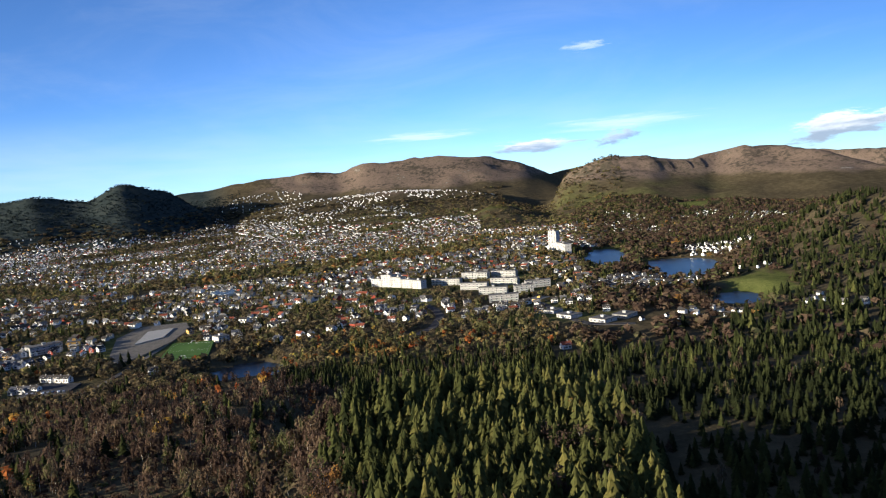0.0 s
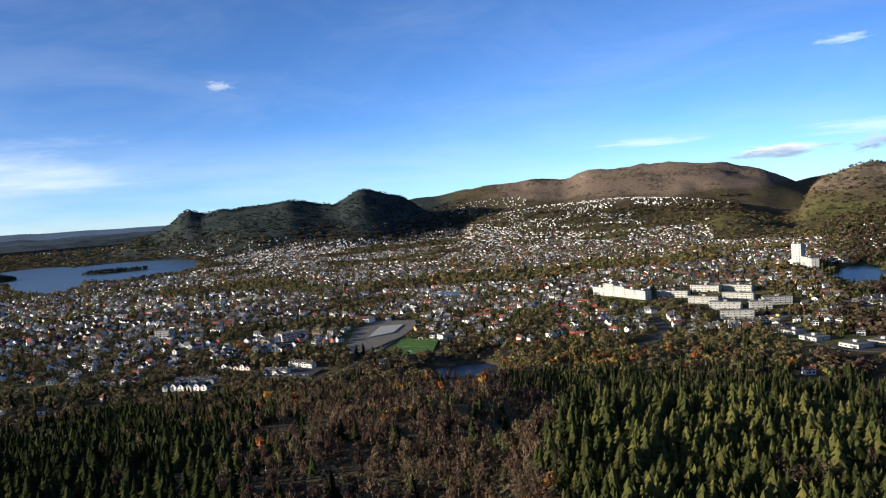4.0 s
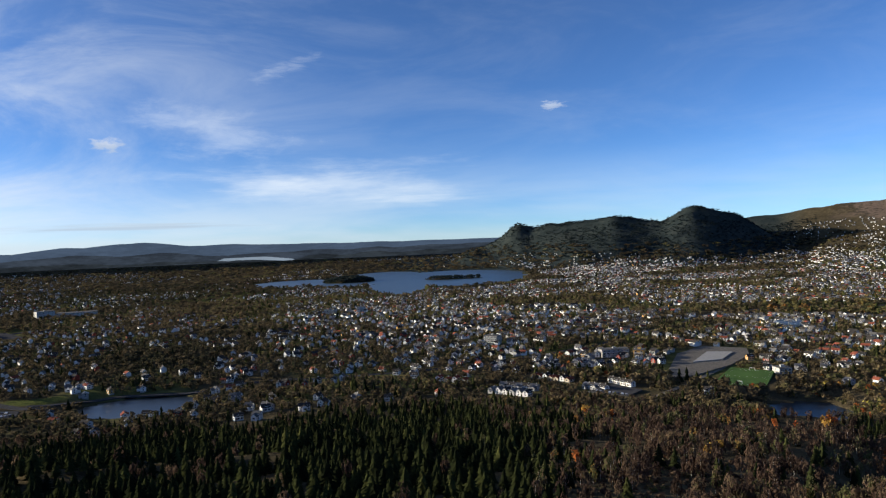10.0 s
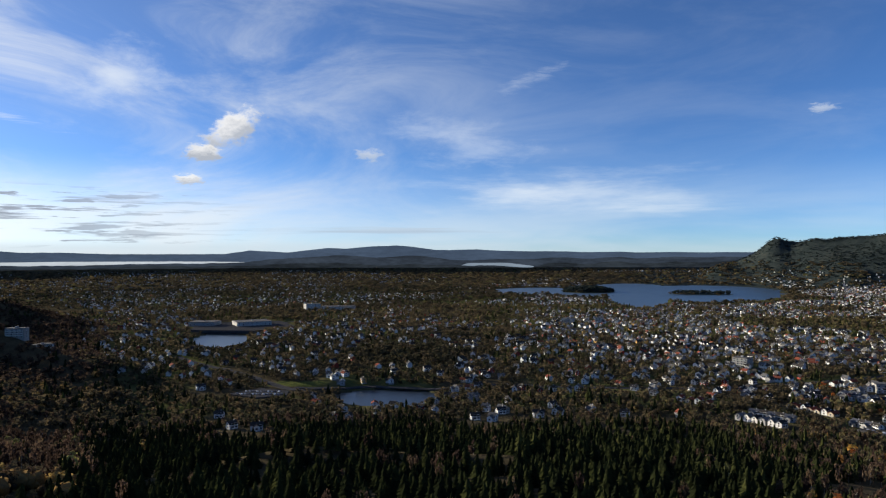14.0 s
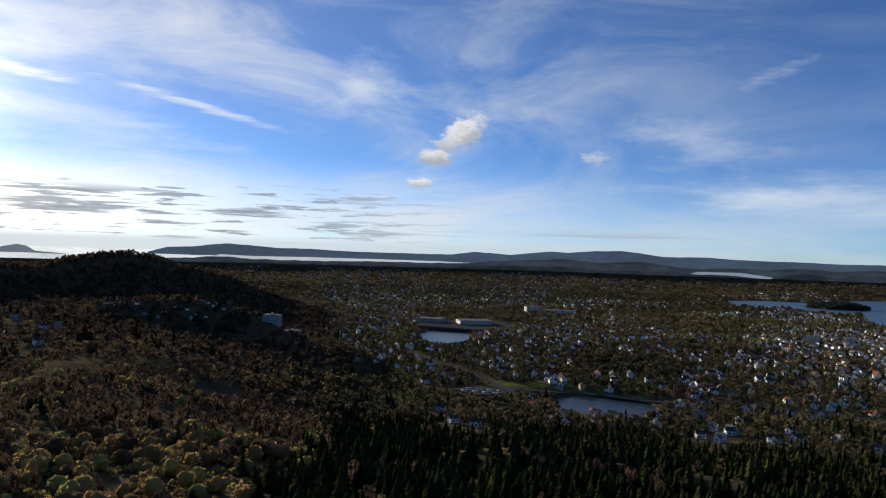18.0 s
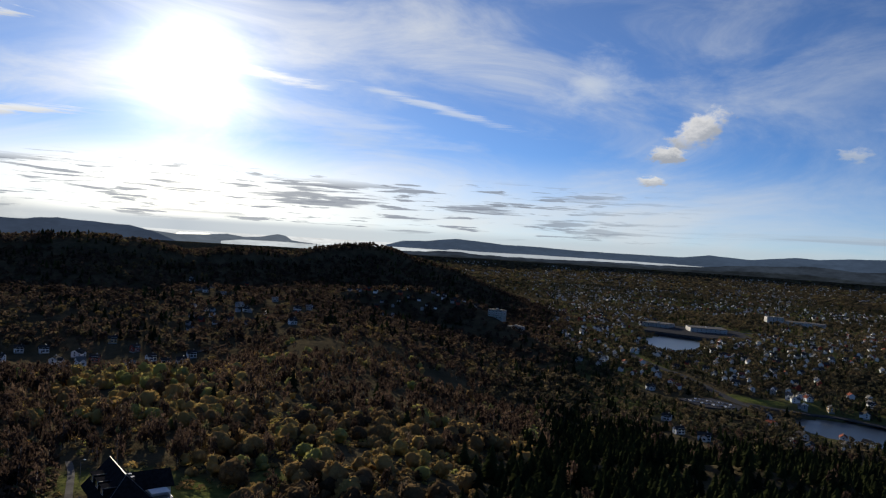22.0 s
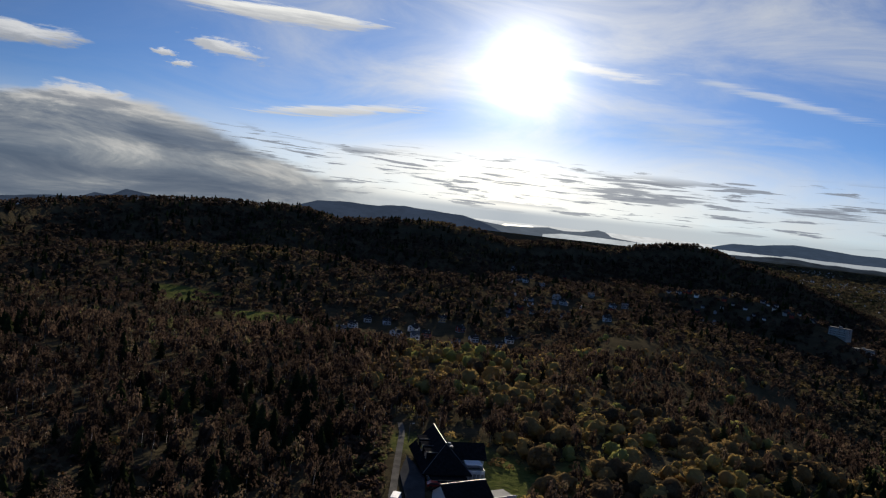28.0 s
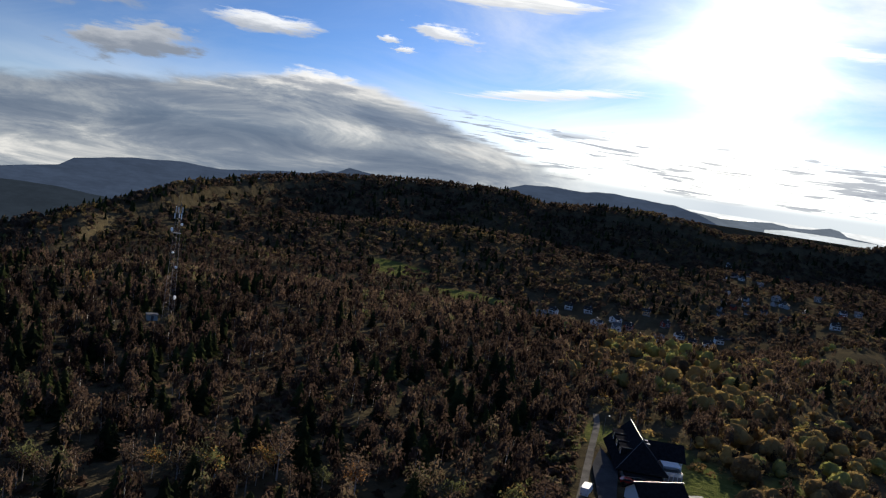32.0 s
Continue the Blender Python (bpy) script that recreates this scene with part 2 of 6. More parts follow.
def plain(name, colour, rough=0.7, vary=0.25, scale=0.5, metal=0.0, spec=0.1):
    m, n = material(name)
    p = place(n)
    a = n.noise(p, scale, 5, 0.6)
    b = n.noise(p, scale * 9, 3, 0.6)
    f = n.math("ADD", n.math("MULTIPLY", a, 0.7), n.math("MULTIPLY", b, 0.3))
    lo = tuple(c * (1 - vary) for c in colour)
    hi = tuple(min(1, c * (1 + vary)) for c in colour)
    finish(n, n.mix(n.step(f, 0.3, 0.7), lo, hi), rough, b, 0.3, 0.05, metal, spec)
    return m


def foliage(name, stops, through_leaf=0.3):
    """Leaves; the float attribute tint picks the tree's colour, with shade worked in for some woods."""
    m, n = material(name)
    tint = n.add("ShaderNodeAttribute", 2, (("attribute_name", "tint"),))
    geo = n.add("ShaderNodeNewGeometry", 8)
    p = place(n)
    big = n.noise(p, 0.02, 3, 0.6)
    own = n.math("MULTIPLY", n.math("SUBTRACT", n.add("ShaderNodeObjectInfo", 5), 0.5), 0.3)
    dab = n.math("MULTIPLY", n.math("SUBTRACT", n.noise(p, 1.3, 3, 0.7), 0.5), 0.55)
    f = n.math("ADD", n.math("ADD", n.math("ADD", tint, dab), own), n.math("ADD", n.math("MULTIPLY", n.math("SUBTRACT", geo, 0.5), 0.12), n.math("MULTIPLY", n.math("SUBTRACT", big, 0.5), 0.3)), clamp=True)
    c = n.ramp(f, stops)
    d = n.add("ShaderNodeBsdfDiffuse", 0, (), Color=c)
    t = n.add("ShaderNodeBsdfTranslucent", 0, (), Color=c)
    n.t.links.new(n.add("ShaderNodeMixShader", 0, (), i0=through_leaf, i1=d, i2=t), n.t.nodes.new("ShaderNodeOutputMaterial").inputs[0])
    return m


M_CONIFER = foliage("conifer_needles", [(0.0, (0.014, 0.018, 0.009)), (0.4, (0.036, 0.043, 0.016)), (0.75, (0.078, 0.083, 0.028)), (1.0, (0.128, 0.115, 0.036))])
M_BROWN = foliage("autumn_leaves_brown", [(0.0, (0.040, 0.028, 0.022)), (0.35, (0.090, 0.060, 0.044)), (0.6, (0.130, 0.092, 0.060)), (0.75, (0.095, 0.100, 0.045)), (0.9, (0.120, 0.125, 0.050)), (1.0, (0.28, 0.14, 0.045))], 0.4)
M_UPLAND = foliage("upland_leaves_russet", [(0.0, (0.035, 0.027, 0.021)), (0.4, (0.070, 0.050, 0.038)), (0.7, (0.105, 0.074, 0.050)), (0.85, (0.100, 0.086, 0.044)), (1.0, (0.15, 0.105, 0.045))], 0.32)
M_GOLD = foliage("autumn_leaves_gold", [(0.0, (0.050, 0.038, 0.025)), (0.25, (0.138, 0.094, 0.050)), (0.55, (0.295, 0.195, 0.077)), (0.8, (0.389, 0.276, 0.094)), (1.0, (0.276, 0.270, 0.087))], 0.35)
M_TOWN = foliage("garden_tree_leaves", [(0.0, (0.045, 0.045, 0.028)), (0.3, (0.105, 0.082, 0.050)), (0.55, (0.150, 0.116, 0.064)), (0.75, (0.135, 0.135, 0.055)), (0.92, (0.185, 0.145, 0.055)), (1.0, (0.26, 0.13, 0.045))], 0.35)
# Blue of distant haze put into the needle colour.
M_HAZE_SPRUCE = foliage("haze_blue_spruce", [(0.0, (0.020, 0.029, 0.030)), (0.5, (0.034, 0.046, 0.043)), (1.0, (0.058, 0.068, 0.05))])
M_BARK = plain("bark", (0.10, 0.085, 0.07), 0.9, 0.4, 2.0)
M_BIRCH = plain("birch_bark", (0.38, 0.36, 0.33), 0.8, 0.4, 3.0)

# ------------------------------------------------------------------ lie of the land
HASH = np.random.RandomState(7).rand(256, 256)


def lattice(x, y):
    xi, yi = np.floor(x).astype(int), np.floor(y).astype(int)
    u, v = x - xi, y - yi
    u, v = u * u * (3 - 2 * u), v * v * (3 - 2 * v)
    g = lambda i, j: HASH[i % 256, j % 256]
    return (g(xi, yi) * (1 - u) + g(xi + 1, yi) * u) * (1 - v) + (g(xi, yi + 1) * (1 - u) + g(xi + 1, yi + 1) * u) * v


def rough(x, y, size, octaves=4, gain=0.5):
    s, a, t = 0.0, 1.0, 0.0
    for k in range(octaves):
        s = s + a * (lattice(x / size + 17.3 * k, y / size - 9.1 * k) - 0.5)
        t += a
        a, size = a * gain, size * 0.5
    return s / t * 2


def smooth(v, lo, hi):
    u = np.clip((v - lo) / (hi - lo), 0, 1)
    return u * u * (3 - 2 * u)


def polar(x, y):
    return np.degrees(np.arctan2(x, y)), np.hypot(x, y)


def spot(a, r):
    return r * math.sin(radians(a)), r * math.cos(radians(a))


# crests: heading, height angle and distance of points along the top; reach of the slopes in metres
CRESTS = []


def crest(reach, rug, *points):
    CRESTS.append((reach, rug, np.array(sorted(points))))


# bare mountains round the valley
crest(800, 0.10, (-41.5, -1.2, 4200), (-38.6, -0.3, 4200), (-37.4, 0.35, 4200), (-36.6, 0.95, 4200), (-36.1, 1.2, 4200), (-35.3, 0.75, 4200), (-33.4, 0.85, 4150), (-31.3, 0.98, 4100), (-28.8, 1.2, 4000), (-26.6, 0.9, 4000),
      (-25.3, 0.8, 3950), (-24.2, 1.4, 3950), (-23.2, 1.78, 3950), (-21.8, 1.5, 3950), (-20.2, 1.05, 4000), (-18.2, -0.3, 4000), (-15, -1.5, 4000))
crest(900, 0.07, (-23, 0.2, 4550), (-19.2, 0.76, 4550), (-17.7, 0.88, 4550), (-15, 1.28, 4500), (-9.7, 1.53, 4450), (-7.5, 1.4, 4450), (-5.8, 1.95, 4400),
      (-2.3, 2.08, 4400), (1, 2.12, 4400), (3.8, 1.85, 4400), (6.6, 1.1, 4400), (8.6, 0.2, 4450), (11, -1.2, 4500))
crest(300, 0.06, (7, -0.2, 4750), (9.8, 0.4, 4750), (12, 0.6, 4750), (16, 0.4, 4750), (22, 0.4, 4750), (33, 0.1, 4750))
crest(850, 0.13, (8.2, -1.6, 3300), (10.2, 0.0, 3300), (11.6, 0.5, 3300), (13.5, 0.95, 3300), (16.1, 0.7, 3300), (17.6, 0.4, 3350), (19.3, 0.36, 3400),
      (20.6, 0.6, 3500), (22.4, 0.9, 3500), (25.3, 0.6, 3500), (28.1, 0.0, 3400), (31.4, -1.1, 3300), (38, -1.6, 3200), (46, -3, 3200))
crest(420, 0.12, (9.6, -3.2, 2500), (13, -2.0, 2500), (16, -2.1, 2450), (18, -2.7, 2400), (22, -2.8, 2400), (27, -3.5, 2400), (34, -3.5, 2400))
crest(430, 0.06, (20.5, -6.6, 1250), (22.9, -5.6, 1250), (25.1, -5.1, 1300), (27.0, -3.7, 1300), (29.1, -3.0, 1300), (31.3, -2.8, 1300), (40, -2.5, 1300), (48, -4, 1300))
crest(1000, 0.05, (-16, -1.4, 3800), (-11, -0.45, 3800), (-4, -0.15, 3750), (1, -0.5, 3700), (4, -1.0, 3600), (8, -2.2, 3600))
crest(430, 0.06, (1.5, -2.8, 2750), (3.8, -2.0, 2750), (5.4, -2.0, 2750), (6.8, -2.6, 2750), (9, -3.3, 2750))
# wooded upland to the west
crest(640, 0.06, (-86, -5, 1600), (-90.2, -3.6, 1700), (-94, -2.1, 1750), (-97.4, -1.3, 1750), (-99.2, -0.7, 1750), (-100.8, -0.45, 1750), (-102.6, -0.6, 1740), (-104.9, -1.0, 1680), (-107, -1.45, 1600),
      (-110.4, -1.4, 1500), (-114.4, -1.8, 1400), (-116.5, -1.3, 1350), (-120, -1.0, 1350), (-124, -1.1, 1350), (-127.8, -1.5, 1350), (-130.6, -0.8, 1400), (-137, -0.95, 1400),
      (-140, -1.2, 1350), (-144, -1.6, 1300), (-148, -2.2, 1200), (-152, -3.0, 1050), (-155.7, -4.0, 900), (-159.7, -5.8, 800), (-161.5, -6.6, 700), (-163.5, -8.0, 640), (-166.4, -9.4, 600), (-178, -10.5, 560))
crest(260, 0.05, (-104, -4.2, 1150), (-97.6, -3.6, 1150), (-94, -4.1, 1120), (-91.3, -5.0, 1080), (-88.9, -6.6, 980), (-85.5, -7.4, 930), (-82, -8.6, 900))
crest(110, 0.06, (-107, -10.6, 560), (-100, -11.4, 540), (-96.5, -12.2, 540), (-92, -13.0, 560), (-88, -13.6, 560))
crest(120, 0.05, (-96, -17, 330), (-84, -16, 330), (-76, -15, 340), (-71.8, -14.4, 340), (-66, -14.9, 350), (-58, -15.2, 350), (-48, -15.4, 350), (-36, -16.6, 340))
crest(130, 0.06, (-178, -10.0, 420), (-150, -10.6, 420), (-141, -10.9, 415), (-133, -11.2, 400), (-127, -12.0, 390), (-123, -14.0, 350), (-120, -16, 300))
# lakes and ponds: heading, distance, half widths in degrees and in metres, level, turn
WATERS = []


def water(a, r, ha, hr, level, ragged=0.35):
    WATERS.append((a, r, ha, hr, level, ragged))


water(-40.6, 3050, 5.2, 650, 0.0, 0.2)
water(-46.3, 3240, 3.2, 600, 0.0, 0.25)
water(-45.6, 2560, 2.1, 470, 0.0, 0.3)
water(-53.2, 3080, 3.0, 270, 0.0, 0.3)
water(-49.4, 2960, 3.2, 300, 0.0, 0.25)
water(12.4, 1330, 1.35, 140, 0.0)
water(18.2, 1120, 2.5, 95, 0.0, 0.5)
water(21.8, 858, 1.55, 42, 0.5, 0.3)
water(-16.0, 652, 2.6, 38, 2.0, 0.3)
water(-65.3, 768, 3.5, 46, 1.0, 0.3)
water(-77.4, 1350, 1.9, 125, 0.0, 0.3)
ISLES = ((-49.5, 3000, 2.1, 110, 16), (-41.5, 2900, 2.4, 60, 6))


def bowl(a, r):
    """The valley floor, which climbs towards the rim."""
    rim = 0.25 + 0.8 * smooth(a, -30, -42) * (a < 0) + 4.2 * smooth(a, -133, -165) * (a < 0) + 2.5 * smooth(a, 14, 34) + 0.3 * smooth(a, -40, -20) + 3 * smooth(a, 46, 75)
    d = np.where(r > 2500, 3.4336 - (r - 2500) / 2350.0 * (3.4336 - rim), 3.4336)
    return np.where(r > 2500, EYE.z - r * np.tan(np.radians(d)), 0.0)


def ground(x, y):
    """Height of the land."""
    x, y = np.asarray(x, float), np.asarray(y, float)
    a, r = polar(x, y)
    floor = bowl(a, r)
    z = floor + 6 + 5 * rough(x, y, 420) * smooth(r, 300, 900) * (1 - 0.8 * smooth(r, 1300, 1900)) - 4 * smooth(r, 1200, 1900) * smooth(a, -75, -60)
    west = np.where(a > 0, smooth(a, 48, 95), smooth(a, -82, -106))
    dip = smooth(r, 420, 560) * (1 - smooth(r, 700, 1000)) * smooth(a, -104, -112)
    z = z + west * (54 - 15 * dip + 21 * rough(x, y, 330, 4) * smooth(r, 380, 600)) * (1 - smooth(r, 1700, 2600))
    lip = 192 - 112 * smooth(a, 11, 19) + 30 * rough(x, y, 120, 3) * (1 - 0.7 * smooth(a, 10, 19))
    brow = 83 - 64 * smooth(r, lip, lip + 85) - 17 * smooth(r, 380, 600)
    knob = 80 * np.exp(-(r / 430.0) ** 2.5)
    knob = knob + (brow - knob) * smooth(a, -17, -7) * (1 - smooth(a, 46, 80))
    # Last term: unseen dome under the viewpoint, added to shade the near slope.
    z = z + knob * (1 - west * 0.72) + 30 * np.exp(-(r / 90.0) ** 4)
    for reach, rug, pts in CRESTS:
        inside = (a > pts[0, 0]) & (a < pts[-1, 0])
        if not inside.any():
            continue
        e, d = np.interp(a, pts[:, 0], pts[:, 1]), np.interp(a, pts[:, 0], pts[:, 2])
        hz = EYE.z + d * np.tan(np.radians(e))
        n = rough(x + 7 * reach, y, reach * 0.7, 6, 0.55)
        u = np.abs(r - d) / reach
        f = np.maximum(0, 1 - u * (1 + 0.5 * n)) ** 1.35
        f = np.where(u < 0.12, np.maximum(f, 1 - u * u * 6), f)
        b = np.minimum(bowl(a, np.minimum(r, d)) + 4, hz)
        t = b + (hz - b) * f + rug * n * (hz - b) * np.sqrt(f) * (1 - 0.7 * f)
        fade = smooth(a, pts[0, 0], pts[0, 0] + 1.5) * smooth(-a, -pts[-1, 0], -pts[-1, 0] + 1.5)
        z = np.where(inside & (f > 0), np.maximum(z, z + (t - z) * fade), z)
    tall = smooth(z - floor, 60, 200) * smooth(r, 2000, 2800)
    z = z + 1.5 * rough(x, y, 60, 3) + tall * (44 * (0.3 - np.abs(rough(x, y, 420, 5, 0.62))) + 8 * rough(x, y, 45, 3))
    q, lv = nearest_water(x, y, a, r)
    z = np.where(q < 1, lv - 3.0, np.where(q < 7.0, np.maximum(lv + 0.8 + (z - lv - 0.8) * smooth(q, 0.8, 4.0), lv + 0.8), z))
    for ia, ir, ha, hr, top in ISLES:
        q = (((a - ia) / ha) ** 2 + ((r - ir) / hr) ** 2) * (1 + 0.8 * rough(x, y, 90, 3))
        z = np.where(q < 1.2, np.maximum(z, floor + top * (1.1 - q)), z)
    # beyond the upland the land falls away
    fall = np.interp(a, (-178, -166, -163.5, -160, -155, -150, -140, -119, -116), (9.5, 9.2, 7.8, 6.2, 4.2, 3.2, 2.4, 2.2, 0.3))
    away = np.interp(a, (-178, -160, -152, -144, -110), (620, 700, 950, 1450, 1800))
    z = np.where((a < -116) & (r > away), z + np.minimum(0, EYE.z - r * np.tan(np.radians(fall)) - z) * smooth(r, away, away + 300), z)
    return z


def nearest_water(x, y, a, r):
    best, lv = np.full(np.shape(x), 99.0), np.zeros(np.shape(x))
    for wa, wr, ha, hr, level, ragged in WATERS:
        q = shore(x, y, a, r, wa, wr, ha, hr, ragged)
        lv = np.where(q < best, bowl(a, r) if level is None else level, lv)
        best = np.minimum(best, q)
    return best, lv


def shore(x, y, a, r, wa, wr, ha, hr, ragged):
    da = (a - wa + 180) % 360 - 180
    return ((da / ha) ** 2 + ((r - wr) / hr) ** 2) * (1 + ragged * 1.4 * rough(x, y, hr * 0.9, 3))


def wet(x, y, grow=1.15):
    a, r = polar(x, y)
    m = np.zeros(np.shape(x), bool)
    for wa, wr, ha, hr, level, ragged in WATERS:
        m |= shore(x, y, a, r, wa, wr, ha, hr, ragged) < grow
    for ia, ir, ha, hr, top in ISLES:
        m &= ~(((a - ia) / ha) ** 2 + ((r - ir) / hr) ** 2 < 0.9)
    return m


def mesh_from(name, verts, faces, mats, index=None, attrs=(), smooth_faces=False):
    """faces: an array of triangles or of quads."""
    me = bpy.data.meshes.new(name)
    verts, faces = np.asarray(verts, np.float32), np.asarray(faces, np.int32)
    k = faces.shape[1]
    me.vertices.add(len(verts))
    me.vertices.foreach_set("co", verts.ravel())
    me.loops.add(faces.size)
    me.loops.foreach_set("vertex_index", faces.ravel())
    me.polygons.add(len(faces))
    me.polygons.foreach_set("loop_start", np.arange(0, faces.size, k, dtype=np.int32))
    for m in mats:
        me.materials.append(m)
    if index is not None:
        me.polygons.foreach_set("material_index", np.asarray(index, np.int32))
    for key, values in attrs:
        me.attributes.new(key, "FLOAT", "POINT").data.foreach_set("value", np.asarray(values, np.float32))
    me.update(calc_edges=True)
    me.polygons.foreach_set("use_smooth", np.full(len(faces), smooth_faces))
    return me


# ------------------------------------------------------------------ ground
angles = np.radians(np.concatenate([np.arange(-178, 46, 0.45), np.arange(46, 182, 4.0)]))
radii = np.concatenate([[0.0], np.geomspace(14, 600, 90)[:-1], np.geomspace(600, 2600, 125)[:-1], np.arange(2600, 4881, 38.0)])
AA, RR = np.meshgrid(angles, radii)
GX, GY = RR * np.sin(AA), RR * np.cos(AA)
GZ = ground(GX, GY)
GZ[0] = GZ[0].mean()
na, nr = len(angles), len(radii)
ii, jj = np.meshgrid(np.arange(nr - 1), np.arange(na), indexing="ij")
j2 = (jj + 1) % na
quads = np.stack([ii * na + jj, ii * na + j2, (ii + 1) * na + j2, (ii + 1) * na + jj], -1).reshape(-1, 4)[:, ::-1]
ga, gr = polar(GX, GY)
heath = smooth(GZ - bowl(ga, gr), 60, 170) * smooth(gr, 2200, 3000) * smooth(ga, -18, -8) * (1 - 0.8 * smooth(ga, -60, -120))


def ground_material():
    m, n = material("autumn_ground")
    p = place(n)
    h = n.add("ShaderNodeAttribute", 2, (("attribute_name", "heath"),))
    g = n.add("ShaderNodeAttribute", 2, (("attribute_name", "meadow"),))
    big, mid, fine = n.noise(p, 0.006, 5, 0.6), n.noise(p, 0.05, 5, 0.65), n.noise(p, 0.5, 4, 0.6)
    woods = n.ramp(n.math("ADD", n.math("MULTIPLY", mid, 0.7), n.math("MULTIPLY", fine, 0.3)),
                   [(0.3, (0.035, 0.031, 0.019)), (0.5, (0.068, 0.056, 0.034)), (0.7, (0.11, 0.088, 0.052))])
    moor = n.ramp(n.math("ADD", n.math("MULTIPLY", big, 0.5), n.math("MULTIPLY", mid, 0.5)),
                  [(0.33, (0.028, 0.030, 0.022)), (0.43, (0.075, 0.062, 0.048)), (0.52, (0.165, 0.122, 0.094)), (0.60, (0.10, 0.080, 0.060)), (0.70, (0.27, 0.245, 0.22))])
    grass = n.ramp(n.math("ADD", n.math("MULTIPLY", mid, 0.5), n.math("MULTIPLY", fine, 0.5)), [(0.32, (0.04, 0.047, 0.018)), (0.48, (0.085, 0.10, 0.03)), (0.6, (0.12, 0.125, 0.042)), (0.75, (0.15, 0.125, 0.06))])
    f = n.step(n.math("ADD", h, n.math("MULTIPLY", n.math("SUBTRACT", big, 0.5), 0.9)), 0.25, 0.6)
    # The spruce attribute paints haze blue and shade onto the lone mountain's ground.
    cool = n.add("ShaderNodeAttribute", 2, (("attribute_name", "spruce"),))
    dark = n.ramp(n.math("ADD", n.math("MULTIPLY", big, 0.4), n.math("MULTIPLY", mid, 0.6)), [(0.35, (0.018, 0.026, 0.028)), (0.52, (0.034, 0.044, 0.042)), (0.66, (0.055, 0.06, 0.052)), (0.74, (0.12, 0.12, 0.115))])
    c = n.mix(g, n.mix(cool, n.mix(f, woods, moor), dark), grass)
    finish(n, c, 0.95, n.math("ADD", mid, n.math("MULTIPLY", fine, 0.3)), 0.8, 2.0, spec=0.0)
    return m


def meadow_mask(x, y):
    a, r = polar(x, y)
    m = np.zeros(np.shape(x))
    for ma, mr, ha, hr in ((23.3, 900, 2.4, 70), (-138.5, 705, 2.6, 34), (-133, 625, 2.4, 22), (-112.3, 200, 3.2, 22), (-107.5, 215, 1.6, 14), (-118, 222, 4, 12), (19.0, 2350, 1.2, 60), (-72, 830, 3.0, 14), (-126, 560, 3.0, 14)):
        q = ((a - ma) / ha) ** 2 + ((r - mr) / hr) ** 2
        m = np.maximum(m, smooth(q * (1 + 1.1 * rough(x, y, 25, 3)), 1.3, 0.7))
    return m


town = smooth(rough(GX, GY, 110, 3), -0.25, 0.25) * smooth(gr, 640, 720) * (1 - smooth(gr, 2600, 3400)) * smooth(ga + 14 * rough(GX, GY, 260, 4), -90, -80) * (1 - smooth(ga, 18, 24)) * 0.7
M_GROUND = ground_material()
terrain = new("ground", mesh_from("ground", np.stack([GX, GY, GZ], -1).reshape(-1, 3), quads, [M_GROUND],
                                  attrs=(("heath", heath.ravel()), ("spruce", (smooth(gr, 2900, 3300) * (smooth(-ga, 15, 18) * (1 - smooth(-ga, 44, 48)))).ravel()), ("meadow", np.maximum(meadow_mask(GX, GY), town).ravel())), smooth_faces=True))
tagged(terrain, "autumn hillsides, valley floor and brown mountains", "ground", kind="structure")


def water_material():
    m, n = material("lake_water")
    p = place(n)
    ripple = n.noise(p, 0.25, 4, 0.6)
    finish(n, n.mix(ripple, (0.02, 0.04, 0.055), (0.03, 0.055, 0.07)), 0.34, spec=0.5)
    return m


M_WATER = water_material()


def pond_material():
    m, n = material("dark_pond_water")
    p = place(n)
    finish(n, n.mix(n.noise(p, 0.03, 3, 0.5), (0.008, 0.014, 0.02), (0.014, 0.02, 0.024)), 0.3, spec=0.2)
    return m


M_POND = pond_material()


SHEETS = [w_ for w_ in WATERS if not -58 < w_[0] < -35] + [(-45.6, 3000, 8.2, 720, 0.0, 0)]
for wa, wr, ha, hr, level, ragged in SHEETS:
    u, v = np.meshgrid(np.linspace(-1.35, 1.35, 25), np.linspace(-1.35, 1.35, 9))
    rr, aa = np.minimum(wr + v * hr, 4870), np.radians(wa + u * ha)
    q = (np.arange(8)[:, None] * 25 + np.arange(24)[None]).reshape(-1)
    zz = bowl(np.degrees(aa), rr) if level is None else np.full_like(rr, level)
    me = mesh_from("water", np.stack([rr * np.sin(aa), rr * np.cos(aa), zz], -1).reshape(-1, 3),
                   np.stack([q, q + 1, q + 26, q + 25], -1)[:, ::-1], [M_POND if hr < 60 else M_WATER])
    tagged(new("water", me), "still blue water between wooded shores", "lake" if hr > 80 else "pond", kind="structure")

